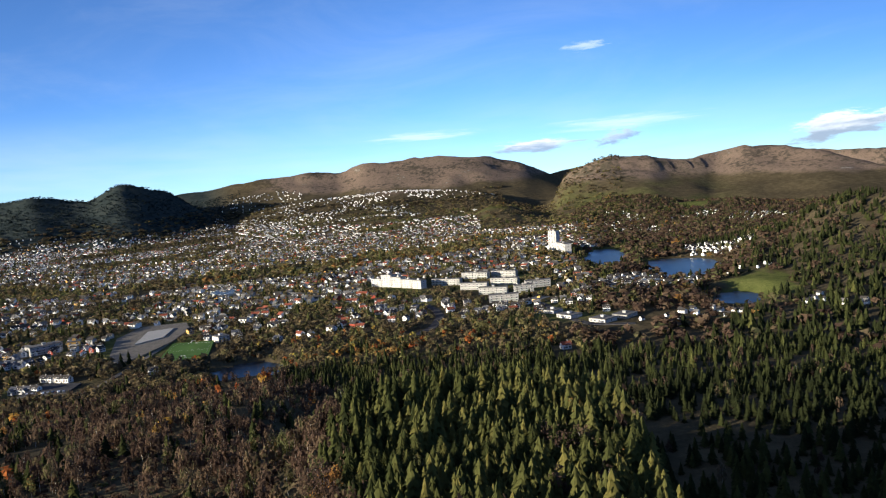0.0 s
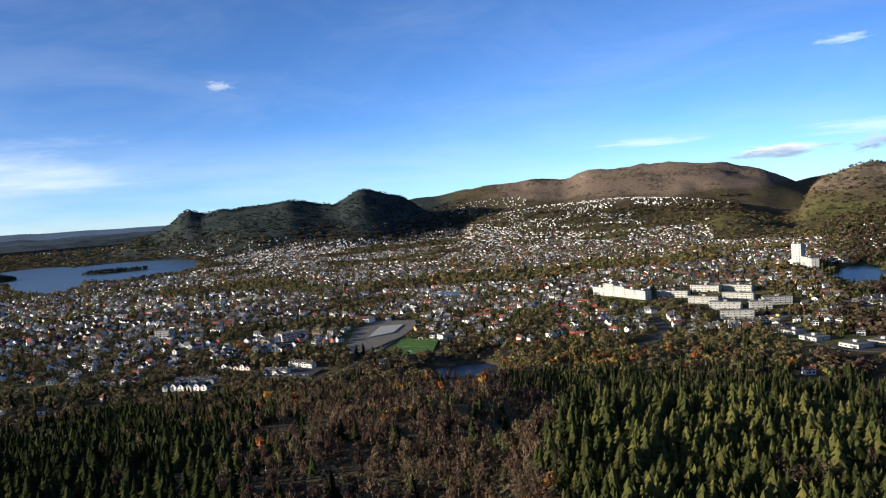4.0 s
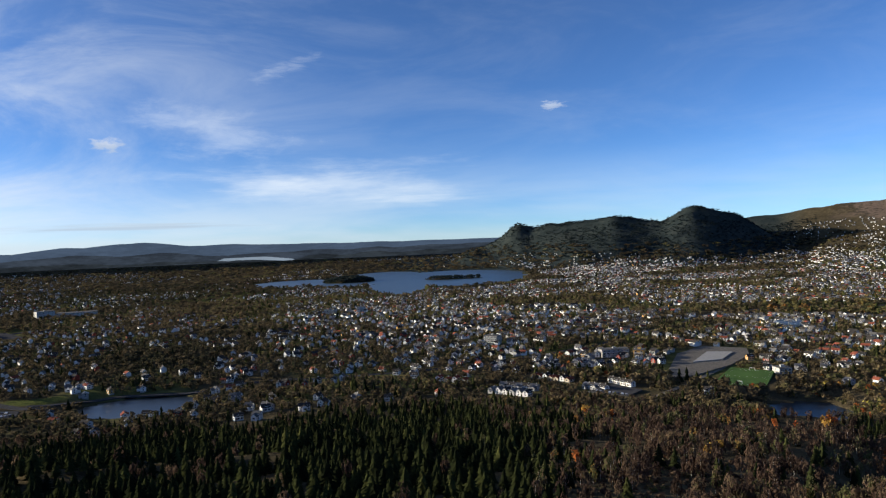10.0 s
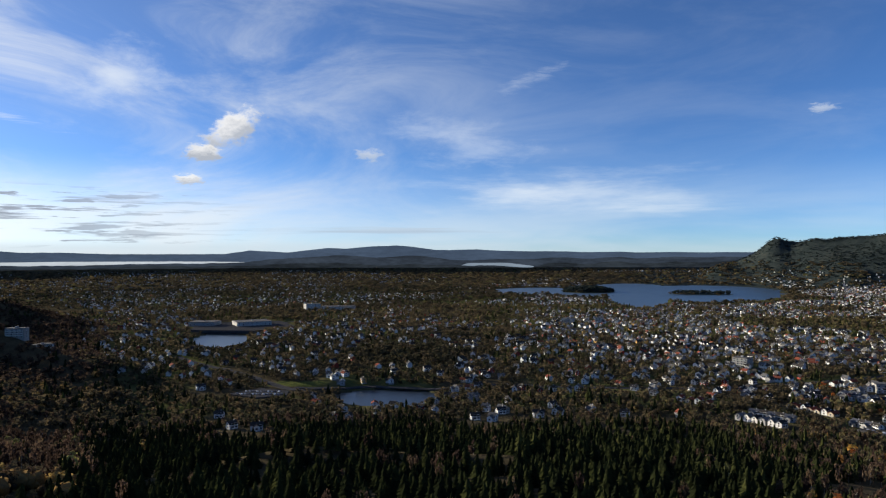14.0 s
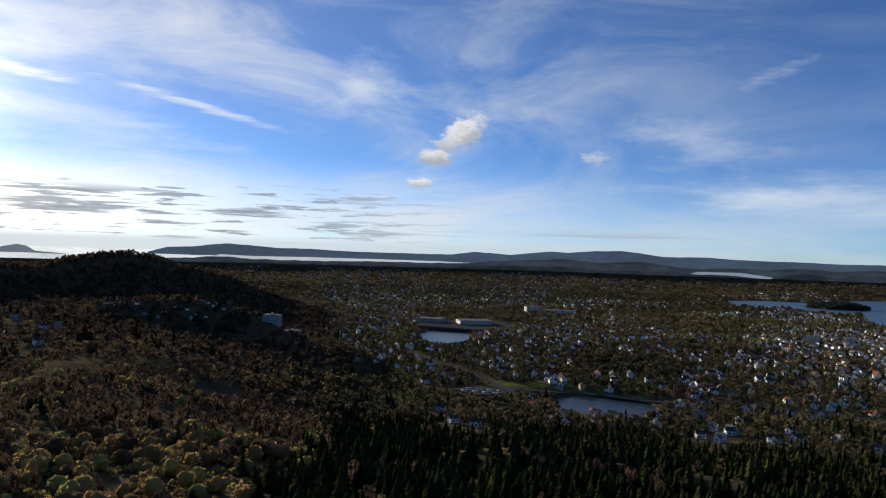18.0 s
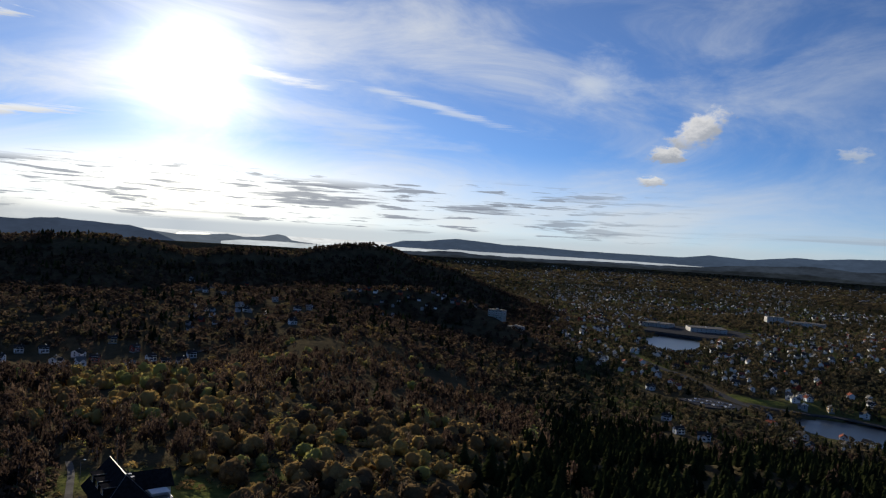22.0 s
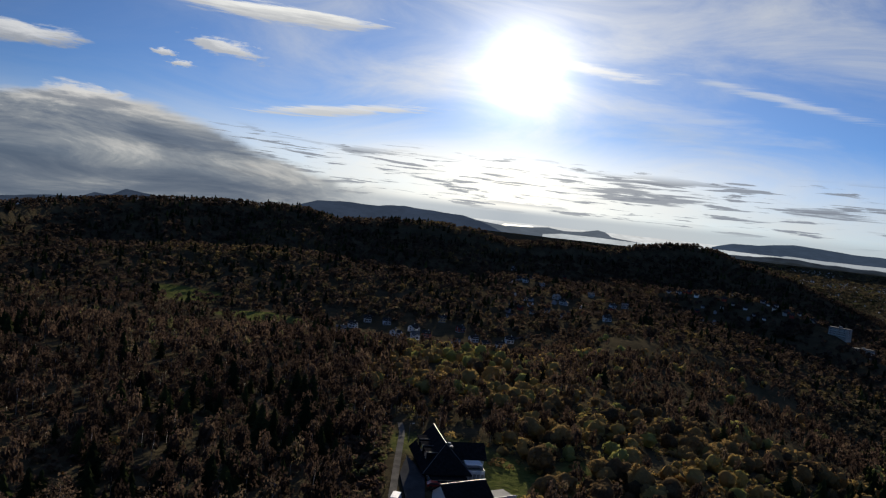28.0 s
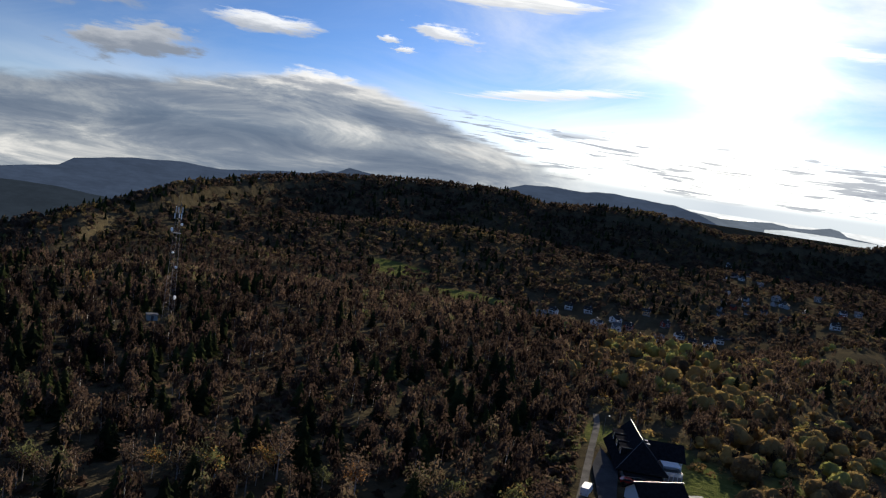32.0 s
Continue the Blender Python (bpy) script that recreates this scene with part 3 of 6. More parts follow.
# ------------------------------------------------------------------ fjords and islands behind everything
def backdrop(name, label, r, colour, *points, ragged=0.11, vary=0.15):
    """A far strip of land or water that ends at the given heights in degrees. It glows by itself, haze put into its
    colour.
    """
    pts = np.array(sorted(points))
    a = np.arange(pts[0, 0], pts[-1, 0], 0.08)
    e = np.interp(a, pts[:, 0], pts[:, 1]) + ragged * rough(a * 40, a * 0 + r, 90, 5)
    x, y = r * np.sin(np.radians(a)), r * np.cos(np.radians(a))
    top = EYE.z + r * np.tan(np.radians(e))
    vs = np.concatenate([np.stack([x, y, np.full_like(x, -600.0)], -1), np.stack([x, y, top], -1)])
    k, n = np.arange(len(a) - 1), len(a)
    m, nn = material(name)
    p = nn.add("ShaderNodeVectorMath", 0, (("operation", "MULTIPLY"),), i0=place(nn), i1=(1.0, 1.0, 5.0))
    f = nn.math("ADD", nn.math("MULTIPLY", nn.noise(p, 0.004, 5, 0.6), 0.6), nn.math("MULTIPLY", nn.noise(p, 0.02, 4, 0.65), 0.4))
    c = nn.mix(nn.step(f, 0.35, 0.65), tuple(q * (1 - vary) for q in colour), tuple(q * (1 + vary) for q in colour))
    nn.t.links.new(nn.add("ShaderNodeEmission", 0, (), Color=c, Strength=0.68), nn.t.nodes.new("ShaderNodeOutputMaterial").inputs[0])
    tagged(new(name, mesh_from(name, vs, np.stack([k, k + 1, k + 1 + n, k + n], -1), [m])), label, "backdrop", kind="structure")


backdrop("backdrop_islands", "distant islands on the horizon, glowing in painted haze blue", 4888, (0.050, 0.074, 0.116), (-99.6, -0.3), (-98.3, 0.1), (-96.6, 0.2), (-94.2, 0.46), (-92.3, 0.42), (-90.5, 0.26), (-88.1, 0.22), (-84.7, 0.13),
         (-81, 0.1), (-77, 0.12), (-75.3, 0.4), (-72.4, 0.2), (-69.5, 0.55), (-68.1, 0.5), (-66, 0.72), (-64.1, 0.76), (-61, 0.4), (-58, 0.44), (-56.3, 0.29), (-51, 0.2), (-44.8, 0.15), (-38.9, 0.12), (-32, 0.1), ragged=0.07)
# Water strips glow: sunlight and glitter are put into their colours.
backdrop("backdrop_sea", "sea under the horizon, sunlight painted in as glow", 4888.5, (0.80, 0.82, 0.82), (-117.5, -0.10), (-97.0, -0.12), (-95.5, -0.3), ragged=0.0, vary=0.15)
backdrop("backdrop_glitter", "patch of sea under the sun, glitter painted in as glow", 4887.6, (2.2, 2.1, 1.85), (-115.5, -0.5), (-115.0, -0.26), (-112.9, -0.24), (-112.2, -0.5), ragged=0.05, vary=0.4)
backdrop("backdrop_skerries", "low headlands in the bright fjord, haze painted in", 4887, (0.12, 0.145, 0.18), (-118.0, -0.2), (-115.0, -0.42), (-113.2, -0.34), (-111.6, -0.2), (-110.4, -0.34), (-109.0, -0.26), (-107.9, -0.02), (-107.3, -0.12), (-106.8, -0.42), (-104.6, -0.58), (-103.4, -0.7), ragged=0.05)
backdrop("backdrop_sound", "water in front of the low headlands, painted pale and glowing", 4886.4, (0.62, 0.66, 0.68), (-112.0, -0.75), (-110.5, -0.56), (-104.0, -0.60), (-100.0, -0.42), (-95.0, -0.45), ragged=0.03, vary=0.15)
backdrop("backdrop_fjord", "fjord in front of the islands, brightness painted in as glow", 4884, (0.46, 0.50, 0.54), (-95.6, -0.6), (-94.6, -0.36), (-92.4, -0.40), (-85, -0.40), (-78, -0.44), (-75.2, -0.5), (-74.0, -0.75), ragged=0.03, vary=0.1)
backdrop("backdrop_lowland", "lowland along the fjord, painted in dim haze blue-green", 4882, (0.030, 0.040, 0.056), (-99, -0.75), (-96, -0.55), (-93.5, -0.55), (-91.6, -0.58), (-88, -0.72), (-84, -0.60), (-80, -0.62), (-76.6, -0.56), (-74, -0.32), (-71, -0.2), (-68.6, 0.0), (-66, -0.1), (-62, -0.05), (-59.4, -0.35), (-56, -0.4), (-52, -0.3), (-46, -0.25), (-40, -0.2), (-32, -0.3), ragged=0.16, vary=0.35)
backdrop("backdrop_inlet", "narrow inlet among dark hills, painted pale and glowing", 4880, (0.20, 0.25, 0.31), (-59.2, -0.85), (-58.6, -0.64), (-55.6, -0.64), (-53.6, -0.88), (-53.2, -1.1), ragged=0.02, vary=0.1)
backdrop("backdrop_foothills", "dark wooded hills dotted with pale houses, faint haze painted in", 4878, (0.021, 0.027, 0.034), (-99, -0.95), (-92, -0.8), (-87, -0.95), (-83, -0.75), (-79, -0.85), (-74, -0.7), (-69, -0.62), (-64, -0.72), (-60, -0.68), (-57.5, -0.82), (-54, -1.05), (-52.4, -0.75), (-48, -0.6), (-44, -0.62), (-38, -0.5), (-32, -0.6), ragged=0.2, vary=0.5)
backdrop("backdrop_range", "far range beyond the wooded upland, painted haze grey-blue", 4876, (0.040, 0.057, 0.092), (-178, -4.2), (-166.7, -3.85), (-163.3, -3.4), (-162.4, -2.8), (-158.5, -2.2), (-155.5, -2.1), (-152.7, -2.2), (-149, -1.85),
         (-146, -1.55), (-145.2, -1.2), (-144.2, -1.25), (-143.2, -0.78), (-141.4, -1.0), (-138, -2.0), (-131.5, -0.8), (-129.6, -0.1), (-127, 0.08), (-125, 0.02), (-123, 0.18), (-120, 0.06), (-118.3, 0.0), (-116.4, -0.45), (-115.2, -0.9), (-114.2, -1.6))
backdrop("backdrop_hills", "hills behind the upland wood, painted bluish with haze", 4860, (0.021, 0.029, 0.040), (-178, -4.8), (-166.7, -4.7), (-163.3, -4.9), (-160, -5.3), (-156, -6.5))
# ------------------------------------------------------------------ tools for things


def box(bm, x0, x1, y0, y1, z0, z1, m=0):
    v = [bm.verts.new(p) for p in ((x0, y0, z0), (x1, y0, z0), (x1, y1, z0), (x0, y1, z0), (x0, y0, z1), (x1, y0, z1), (x1, y1, z1), (x0, y1, z1))]
    for f in ((0, 3, 2, 1), (4, 5, 6, 7), (0, 1, 5, 4), (1, 2, 6, 5), (2, 3, 7, 6), (3, 0, 4, 7)):
        bm.faces.new([v[i] for i in f]).material_index = m


def solid(bm, outline, axis, a, b):
    """An outline of (u, v) pairs pushed along an axis from a to b; v is up."""
    def at(u, v, d):
        return (d, u, v) if axis == "x" else (u, d, v)
    p = [bm.verts.new(at(u, v, a)) for u, v in outline]
    q = [bm.verts.new(at(u, v, b)) for u, v in outline]
    bm.faces.new(p)
    bm.faces.new(q[::-1])
    for i in range(len(p)):
        k = (i + 1) % len(p)
        bm.faces.new((p[i], q[i], q[k], p[k]))
    bmesh.ops.recalc_face_normals(bm, faces=bm.faces[:])


def tube(bm, a, b, ra, rb, sides=6):
    a, b = Vector(a), Vector(b)
    q = (b - a).to_track_quat("Z", "Y").to_matrix()
    rings = []
    for c, r in ((a, ra), (b, rb)):
        rings.append([bm.verts.new(c + q @ Vector((r * math.cos(6.2832 * i / sides), r * math.sin(6.2832 * i / sides), 0))) for i in range(sides)])
    for i in range(sides):
        k = (i + 1) % sides
        bm.faces.new((rings[0][i], rings[0][k], rings[1][k], rings[1][i]))
    bm.faces.new(rings[0][::-1])
    bm.faces.new(rings[1])


def mesh_of(name, bm, mat):
    me = bpy.data.meshes.new(name)
    bm.to_mesh(me)
    bm.free()
    me.materials.append(mat)
    return me


def part(name, bm, mat, parent, label=""):
    ob = new(name, mesh_of(name, bm, mat))
    ob.parent = parent
    return tagged(ob, label)


def piece(name, mesh, parent, m):
    """One more part on a mesh that alike parts share."""
    ob = new(name, mesh)
    ob.parent = parent
    ob.matrix_basis = m
    return ob


def boxed(x0, x1, y0, y1, z0, z1):
    bm = bmesh.new()
    box(bm, x0, x1, y0, y1, z0, z1)
    return bm


def stand(a, r, turn=0.0, sink=0.0):
    """A pose on the ground at heading a and distance r; turn 0 faces the viewpoint."""
    x, y = spot(a, r)
    return pose(x, y, float(ground(x, y)) - sink, 0, 0, turn - a)


TAKEN = np.zeros((1800, 1800), bool)


def cell(x, y):
    return np.clip((np.asarray(x) / 4 + 900).astype(int), 0, 1799), np.clip((np.asarray(y) / 4 + 900).astype(int), 0, 1799)


def take(x, y, radius, front=0.0):
    """Keeps trees off a spot and off the ground in front of it."""
    r = math.hypot(x, y)
    for d in np.arange(0, front + 0.1, 3.0):
        cx, cy = x * (1 - d / r), y * (1 - d / r)
        k = np.arange(-radius, radius + 0.1, 2.0)
        gx, gy = np.meshgrid(cx + k, cy + k)
        TAKEN[cell(gx, gy)] = True


def free(x, y):
    return ~TAKEN[cell(x, y)]


# ------------------------------------------------------------------ more materials
M_WALLS = [plain("white_boards", (0.74, 0.73, 0.70), 0.6, 0.06), plain("cream_boards", (0.58, 0.50, 0.36), 0.6, 0.08), plain("red_boards", (0.26, 0.055, 0.035), 0.7, 0.15),
           plain("grey_boards", (0.34, 0.34, 0.33), 0.7, 0.12), plain("ochre_boards", (0.55, 0.33, 0.10), 0.7, 0.1)]
M_ROOFS = [plain("dark_tiles", (0.045, 0.042, 0.040), 0.9, 0.3, 0.8, spec=0.02), plain("red_tiles", (0.19, 0.062, 0.04), 0.9, 0.3, 0.8, spec=0.02), plain("grey_roof", (0.12, 0.118, 0.115), 0.9, 0.2, 0.8, spec=0.02)]
M_CONCRETE = plain("pale_concrete", (0.30, 0.295, 0.275), 0.8, 0.12, 0.4)
M_RENDER = plain("white_render", (0.40, 0.395, 0.375), 0.7, 0.12, 0.3)
M_PANEL = plain("grey_green_panel", (0.42, 0.45, 0.41), 0.6, 0.1, 0.5)
M_ASPHALT = plain("asphalt", (0.06, 0.06, 0.062), 0.95, 0.25, 0.3, spec=0.0)
M_GRAVEL = plain("gravel", (0.14, 0.13, 0.115), 0.95, 0.3, 0.3, spec=0.0)
M_TURF = plain("sports_turf", (0.06, 0.12, 0.025), 0.9, 0.2, 0.05, spec=0.1)
M_LINE = plain("white_paint", (0.75, 0.75, 0.75), 0.6, 0.08, 1.0)
M_STEEL = plain("galvanised_steel", (0.13, 0.13, 0.135), 0.6, 0.2, 2.0, 0.4)
M_PLASTIC = plain("white_plastic", (0.78, 0.78, 0.78), 0.4, 0.05, 1.0)
M_TYRE = plain("tyre_rubber", (0.02, 0.02, 0.02), 0.8, 0.2, 3.0)
M_WOOD = plain("weathered_wood", (0.24, 0.19, 0.14), 0.8, 0.25, 1.5)
M_SLATE = plain("black_slate", (0.016, 0.016, 0.018), 0.95, 0.4, 1.2, spec=0.0)


def glass_material():
    m, n = material("window_glass")
    finish(n, (0.03, 0.04, 0.05), 0.08, spec=0.6)
    return m


M_GLASS = glass_material()

# ------------------------------------------------------------------ roads and open ground


def strip(name, points, width, mat, label, category, lift=0.35):
    """A road of one width laid on the land through points of heading and distance."""
    p = np.array([spot(a, r) for a, r in points])
    d = np.concatenate([[0], np.cumsum(np.hypot(*np.diff(p, axis=0).T))])
    t = np.arange(0, d[-1], 6.0)
    x, y = np.interp(t, d, p[:, 0]), np.interp(t, d, p[:, 1])
    for _ in range(4):
        x[1:-1] = (x[:-2] + x[1:-1] * 2 + x[2:]) / 4
        y[1:-1] = (y[:-2] + y[1:-1] * 2 + y[2:]) / 4
    tx, ty = np.gradient(x), np.gradient(y)
    n = np.hypot(tx, ty)
    nx, ny = -ty / n, tx / n
    z = ground(x, y)
    z = np.maximum(z, np.maximum(ground(x + nx * width / 2, y + ny * width / 2), ground(x - nx * width / 2, y - ny * width / 2))) + lift
    vs, m = [], len(t)
    for o, dz in ((-0.5, -1.2), (-0.5, 0), (0.5, 0), (0.5, -1.2)):
        vs.append(np.stack([x + nx * width * o, y + ny * width * o, z + dz], -1))
    k = np.arange(m - 1)
    f = np.concatenate([np.stack([k + i * m, k + 1 + i * m, k + 1 + (i + 1) * m, k + (i + 1) * m], -1) for i in range(3)])
    for i in range(0, m, 2):
        take(x[i], y[i], width * 0.5 + 2, 6)
    return tagged(new(name, mesh_from(name, np.concatenate(vs), f, [mat])), label, category, kind="structure")


strip("road", [(-28.6, 1060), (-27.9, 1100), (-24.7, 1165), (-22.7, 1340), (-20.3, 1425), (-16, 1460), (-10, 1520)], 13, M_ASPHALT, "grey main road through the houses", "road")
strip("road", [(-72, 800), (-66.3, 828), (-60.8, 803), (-55.6, 806), (-50.1, 796), (-46.6, 800), (-41, 830), (-36, 880), (-30, 980), (-28.4, 1060)], 9, M_ASPHALT, "grey road along the pond and houses", "road")
strip("road", [(-27.5, 625), (-26, 644), (-22.9, 762), (-20.8, 846), (-19.5, 900)], 5, M_GRAVEL, "pale gravel track beside the sports field", "track")
strip("road", [(-1.9, 880), (-1.0, 840), (-0.6, 790), (-1.3, 725), (-3.2, 690)], 9, M_ASPHALT, "curved asphalt road between gardens", "road")
strip("road", [(-80.5, 1100), (-79.6, 1045), (-76.5, 940), (-74.3, 854), (-72.1, 785), (-70, 770)], 10, M_ASPHALT, "valley road past the car park", "road")
strip("road", [(-81, 1530), (-76, 1530), (-71.5, 1640), (-66, 1750)], 14, M_ASPHALT, "motorway beside the industrial sheds", "road")
strip("road", [(-121.6, 150), (-121.4, 172), (-121.3, 204), (-121.1, 240), (-121.6, 250)], 1.9, M_GRAVEL, "narrow gravel drive beside the villa", "drive", 0.2)
strip("road", [(-114.1, 662), (-113.2, 674), (-111.8, 690)], 4, M_ASPHALT, "bright wet lane below the hamlet", "road")
strip("road", [(6.5, 860), (8.0, 800), (9.0, 740), (11.0, 690), (14.5, 690)], 8, M_ASPHALT, "asphalt road past the school buildings", "road")


def pad(name, corners, mat, label, category, lift=0.5, kind="structure"):
    """A level plot of ground with an edge; corners are headings and distances."""
    bm = bmesh.new()
    p = [spot(a, r) for a, r in corners]
    z = max(float(ground(x, y)) for x, y in p) + lift
    lo = [bm.verts.new((x, y, z - 6)) for x, y in p]
    hi = [bm.verts.new((x, y, z)) for x, y in p]
    bm.faces.new(hi)
    for i in range(len(p)):
        k = (i + 1) % len(p)
        bm.faces.new((lo[i], lo[k], hi[k], hi[i]))
    bmesh.ops.recalc_face_normals(bm, faces=bm.faces[:])
    cx, cy = np.mean([q[0] for q in p]), np.mean([q[1] for q in p])
    for u in np.linspace(0, 1, 12):
        for i in range(len(p)):
            k = (i + 1) % len(p)
            for v in np.linspace(0, 1, 10):
                ex, ey = p[i][0] * (1 - v) + p[k][0] * v, p[i][1] * (1 - v) + p[k][1] * v
                take(cx + (ex - cx) * u, cy + (ey - cy) * u, 5, 10)
    return tagged(new(name, mesh_of(name, bm, mat)), label, category, kind=kind), z


yard = [(-25.2, 800), (-24.6, 900), (-22.8, 962), (-19.8, 950), (-19.6, 900), (-20.9, 830), (-23.2, 770), (-24.9, 750)]
pad("pavement", yard, M_GRAVEL, "grey gravel yard round a sunken court", "yard", 0.6)
pad("court_kerb", [(-23.5, 838), (-22.5, 912), (-20.7, 914), (-21.5, 858)], M_CONCRETE, "pale concrete kerb round the asphalt court", "kerb", 1.2)
pad("court", [(-23.25, 846), (-22.45, 905), (-20.95, 907), (-21.65, 864)], M_ASPHALT, "grey asphalt court inside the gravel yard", "court", 1.3)
pad("court_island", [(-22.5, 868), (-22.1, 892), (-21.6, 893), (-22.0, 872)], M_CONCRETE, "pale concrete slab in the middle of the court", "slab", 1.45)
_, fz = pad("sports_field", [(-22.2, 722), (-18.6, 716), (-18.0, 796), (-20.9, 812)], M_TURF, "mown green football field beside the gravel yard", "field", 0.6)


def field_marks():
    def corner(u, v):
        a = (1 - v) * ((1 - u) * -21.9 + u * -18.8) + v * ((1 - u) * -20.7 + u * -18.2)
        r = (1 - v) * ((1 - u) * 728 + u * 722) + v * ((1 - u) * 804 + u * 790)
        x, y = spot(a, r)
        return Vector((x, y, fz + 0.03))
    bm = bmesh.new()
    for a, b in (((0, 0), (1, 0)), ((1, 0), (1, 1)), ((1, 1), (0, 1)), ((0, 1), (0, 0)), ((0, .5), (1, .5))):
        tube(bm, corner(*a), corner(*b), 0.02, 0.02, 4)
    tagged(new("field_line", mesh_of("field_line", bm, M_LINE)), "white painted lines of the football field", "marking", kind="structure")
    for v in (0.0, 1.0):
        goal = new("football_goal")
        goal.location = corner(0.5, v)
        tagged(goal, "white football goal on the green field", "goal", "goals on the field")
        for s in (-2.5, 2.5):
            part("post", boxed(s - .1, s + .1, -.1, .1, 0, 2.4), M_LINE, goal)
        part("crossbar", boxed(-2.6, 2.6, -.1, .1, 2.3, 2.5), M_LINE, goal)


field_marks()
pad("pavement", [(-76.9, 776), (-74.9, 748), (-72.6, 752), (-72.4, 776), (-74.5, 800)], M_ASPHALT, "grey car park beside the valley road", "car park", 0.5)
pad("pavement", [(-79.5, 1490), (-75, 1440), (-71.8, 1500), (-73, 1640), (-79, 1640)], M_ASPHALT, "wide grey yard of the industrial sheds", "yard", 0.5)
pad("pavement", [(-119.9, 165), (-118.6, 162), (-119.0, 190), (-120.6, 205), (-121.0, 190)], M_ASPHALT, "dark asphalt yard in front of the villa", "yard", 0.35)
pad("pavement", [(-31.2, 660), (-28.2, 640), (-27.2, 668), (-29.4, 690)], M_ASPHALT, "asphalt parking yard among white row houses", "yard", 0.4)

# ------------------------------------------------------------------ houses


def window_mesh(w, h):
    bm = bmesh.new()
    box(bm, -w / 2, w / 2, -0.07, 0.03, 0, h)
    return mesh_of("window", bm, M_GLASS)


def framed(w, h):
    """A pane in its white frame, one mesh of two materials."""
    bm = bmesh.new()
    box(bm, -w / 2 - .14, w / 2 + .14, -0.05, 0.02, -.13, h + .13)
    box(bm, -w / 2, w / 2, -0.08, 0.0, 0, h, 1)
    me = mesh_of("window", bm, M_LINE)
    me.materials.append(M_GLASS)
    return me


PLAIN_S, PLAIN_L = framed(1.2, 1.3), framed(1.9, 1.4)
WIN_S, WIN_L = window_mesh(1.2, 1.3), window_mesh(1.9, 1.4)
FRAME_S = mesh_of("window_frame", boxed(-0.75, 0.75, -0.05, 0.02, -0.13, 1.43), M_LINE)
FRAME_L = mesh_of("window_frame", boxed(-1.1, 1.1, -0.05, 0.02, -0.13, 1.53), M_LINE)


def window(parent, m, large=False):
    return piece("window", PLAIN_L if large else PLAIN_S, parent, m)


def glazed(parent, m, large=False):
    f = piece("window", FRAME_L if large else FRAME_S, parent, m)
    piece("pane", WIN_L if large else WIN_S, f, pose(0, -0.02, 0))
    return f


def gable(bm, l, b, h, p, over=0.5, thick=0.22):
    """A gabled roof with eaves, its ridge along x."""
    y = b / 2
    s = p / y
    o = y + over
    solid(bm, [(-o, h - s * over), (0, h + p), (o, h - s * over), (o, h - s * over + thick), (0, h + p + thick * 1.2), (-o, h - s * over + thick)], "x", -l / 2 - over, l / 2 + over)


def house(name, l, b, h, p, wall, roof, label, chimney=True, wing=False, full=True):
    """A wooden house on a stone base, ridge along x, its door on the -y side."""
    ob = new(name)
    tagged(ob, label, "house", "houses of the valley")
    l, b, h, p = l * .66, b * .68, h * .78, p * .74
    part("base", boxed(-l / 2 + .05, l / 2 - .05, -b / 2 + .05, b / 2 - .05, -2.5, 0.5), M_CONCRETE, ob, "grey concrete base")
    bm = bmesh.new()
    solid(bm, [(-b / 2, 0.5), (b / 2, 0.5), (b / 2, h), (0, h + p), (-b / 2, h)], "x", -l / 2, l / 2)
    part("wall", bm, wall, ob)
    bm = bmesh.new()
    gable(bm, l, b, h, p)
    part("roof", bm, roof, ob)
    if wing:
        bm = bmesh.new()
        solid(bm, [(-2.4, 0.3), (2.4, 0.3), (2.4, h - .8), (0, h + p * .45), (-2.4, h - .8)], "y", -b / 2 - 3.0, -b / 2 + .2)
        part("wing", bm, wall, ob)
        bm = bmesh.new()
        solid(bm, [(-2.9, h - 1.1), (0, h + p * .45 + .02), (2.9, h - 1.1), (2.9, h - .9), (0, h + p * .45 + .26), (-2.9, h - .9)], "y", -b / 2 - 3.4, 0)
        part("wing_roof", bm, roof, ob)
        window(ob, pose(0, -b / 2 - 3.0, 1.4), True)
    if chimney:
        part("chimney", boxed(l * .18, l * .18 + .7, -.35, .35, h + p * .5, h + p + 1.0), M_CONCRETE, ob)
    part("door", boxed(-l * .3 - .5, -l * .3 + .5, -b / 2 - .06, -b / 2 + .05, 0.5, 2.6), M_WOOD, ob, "brown wooden door")
    levels = [1.3] if h < 4.0 else [1.2, 3.3]
    for z in levels:
        for u in ((-0.08, 0.3) if not wing else (0.34,)):
            window(ob, pose(l * u, -b / 2, z), True)
        if full:
            window(ob, pose(l / 2, 0, z, 0, 0, 90))
            window(ob, pose(-l / 2, 0, z, 0, 0, -90))
    return ob


M_WET = plain("wet_slates", (0.06, 0.06, 0.062), 0.32, 0.25, 0.8, spec=0.5)
W, R = M_WALLS, M_ROOFS
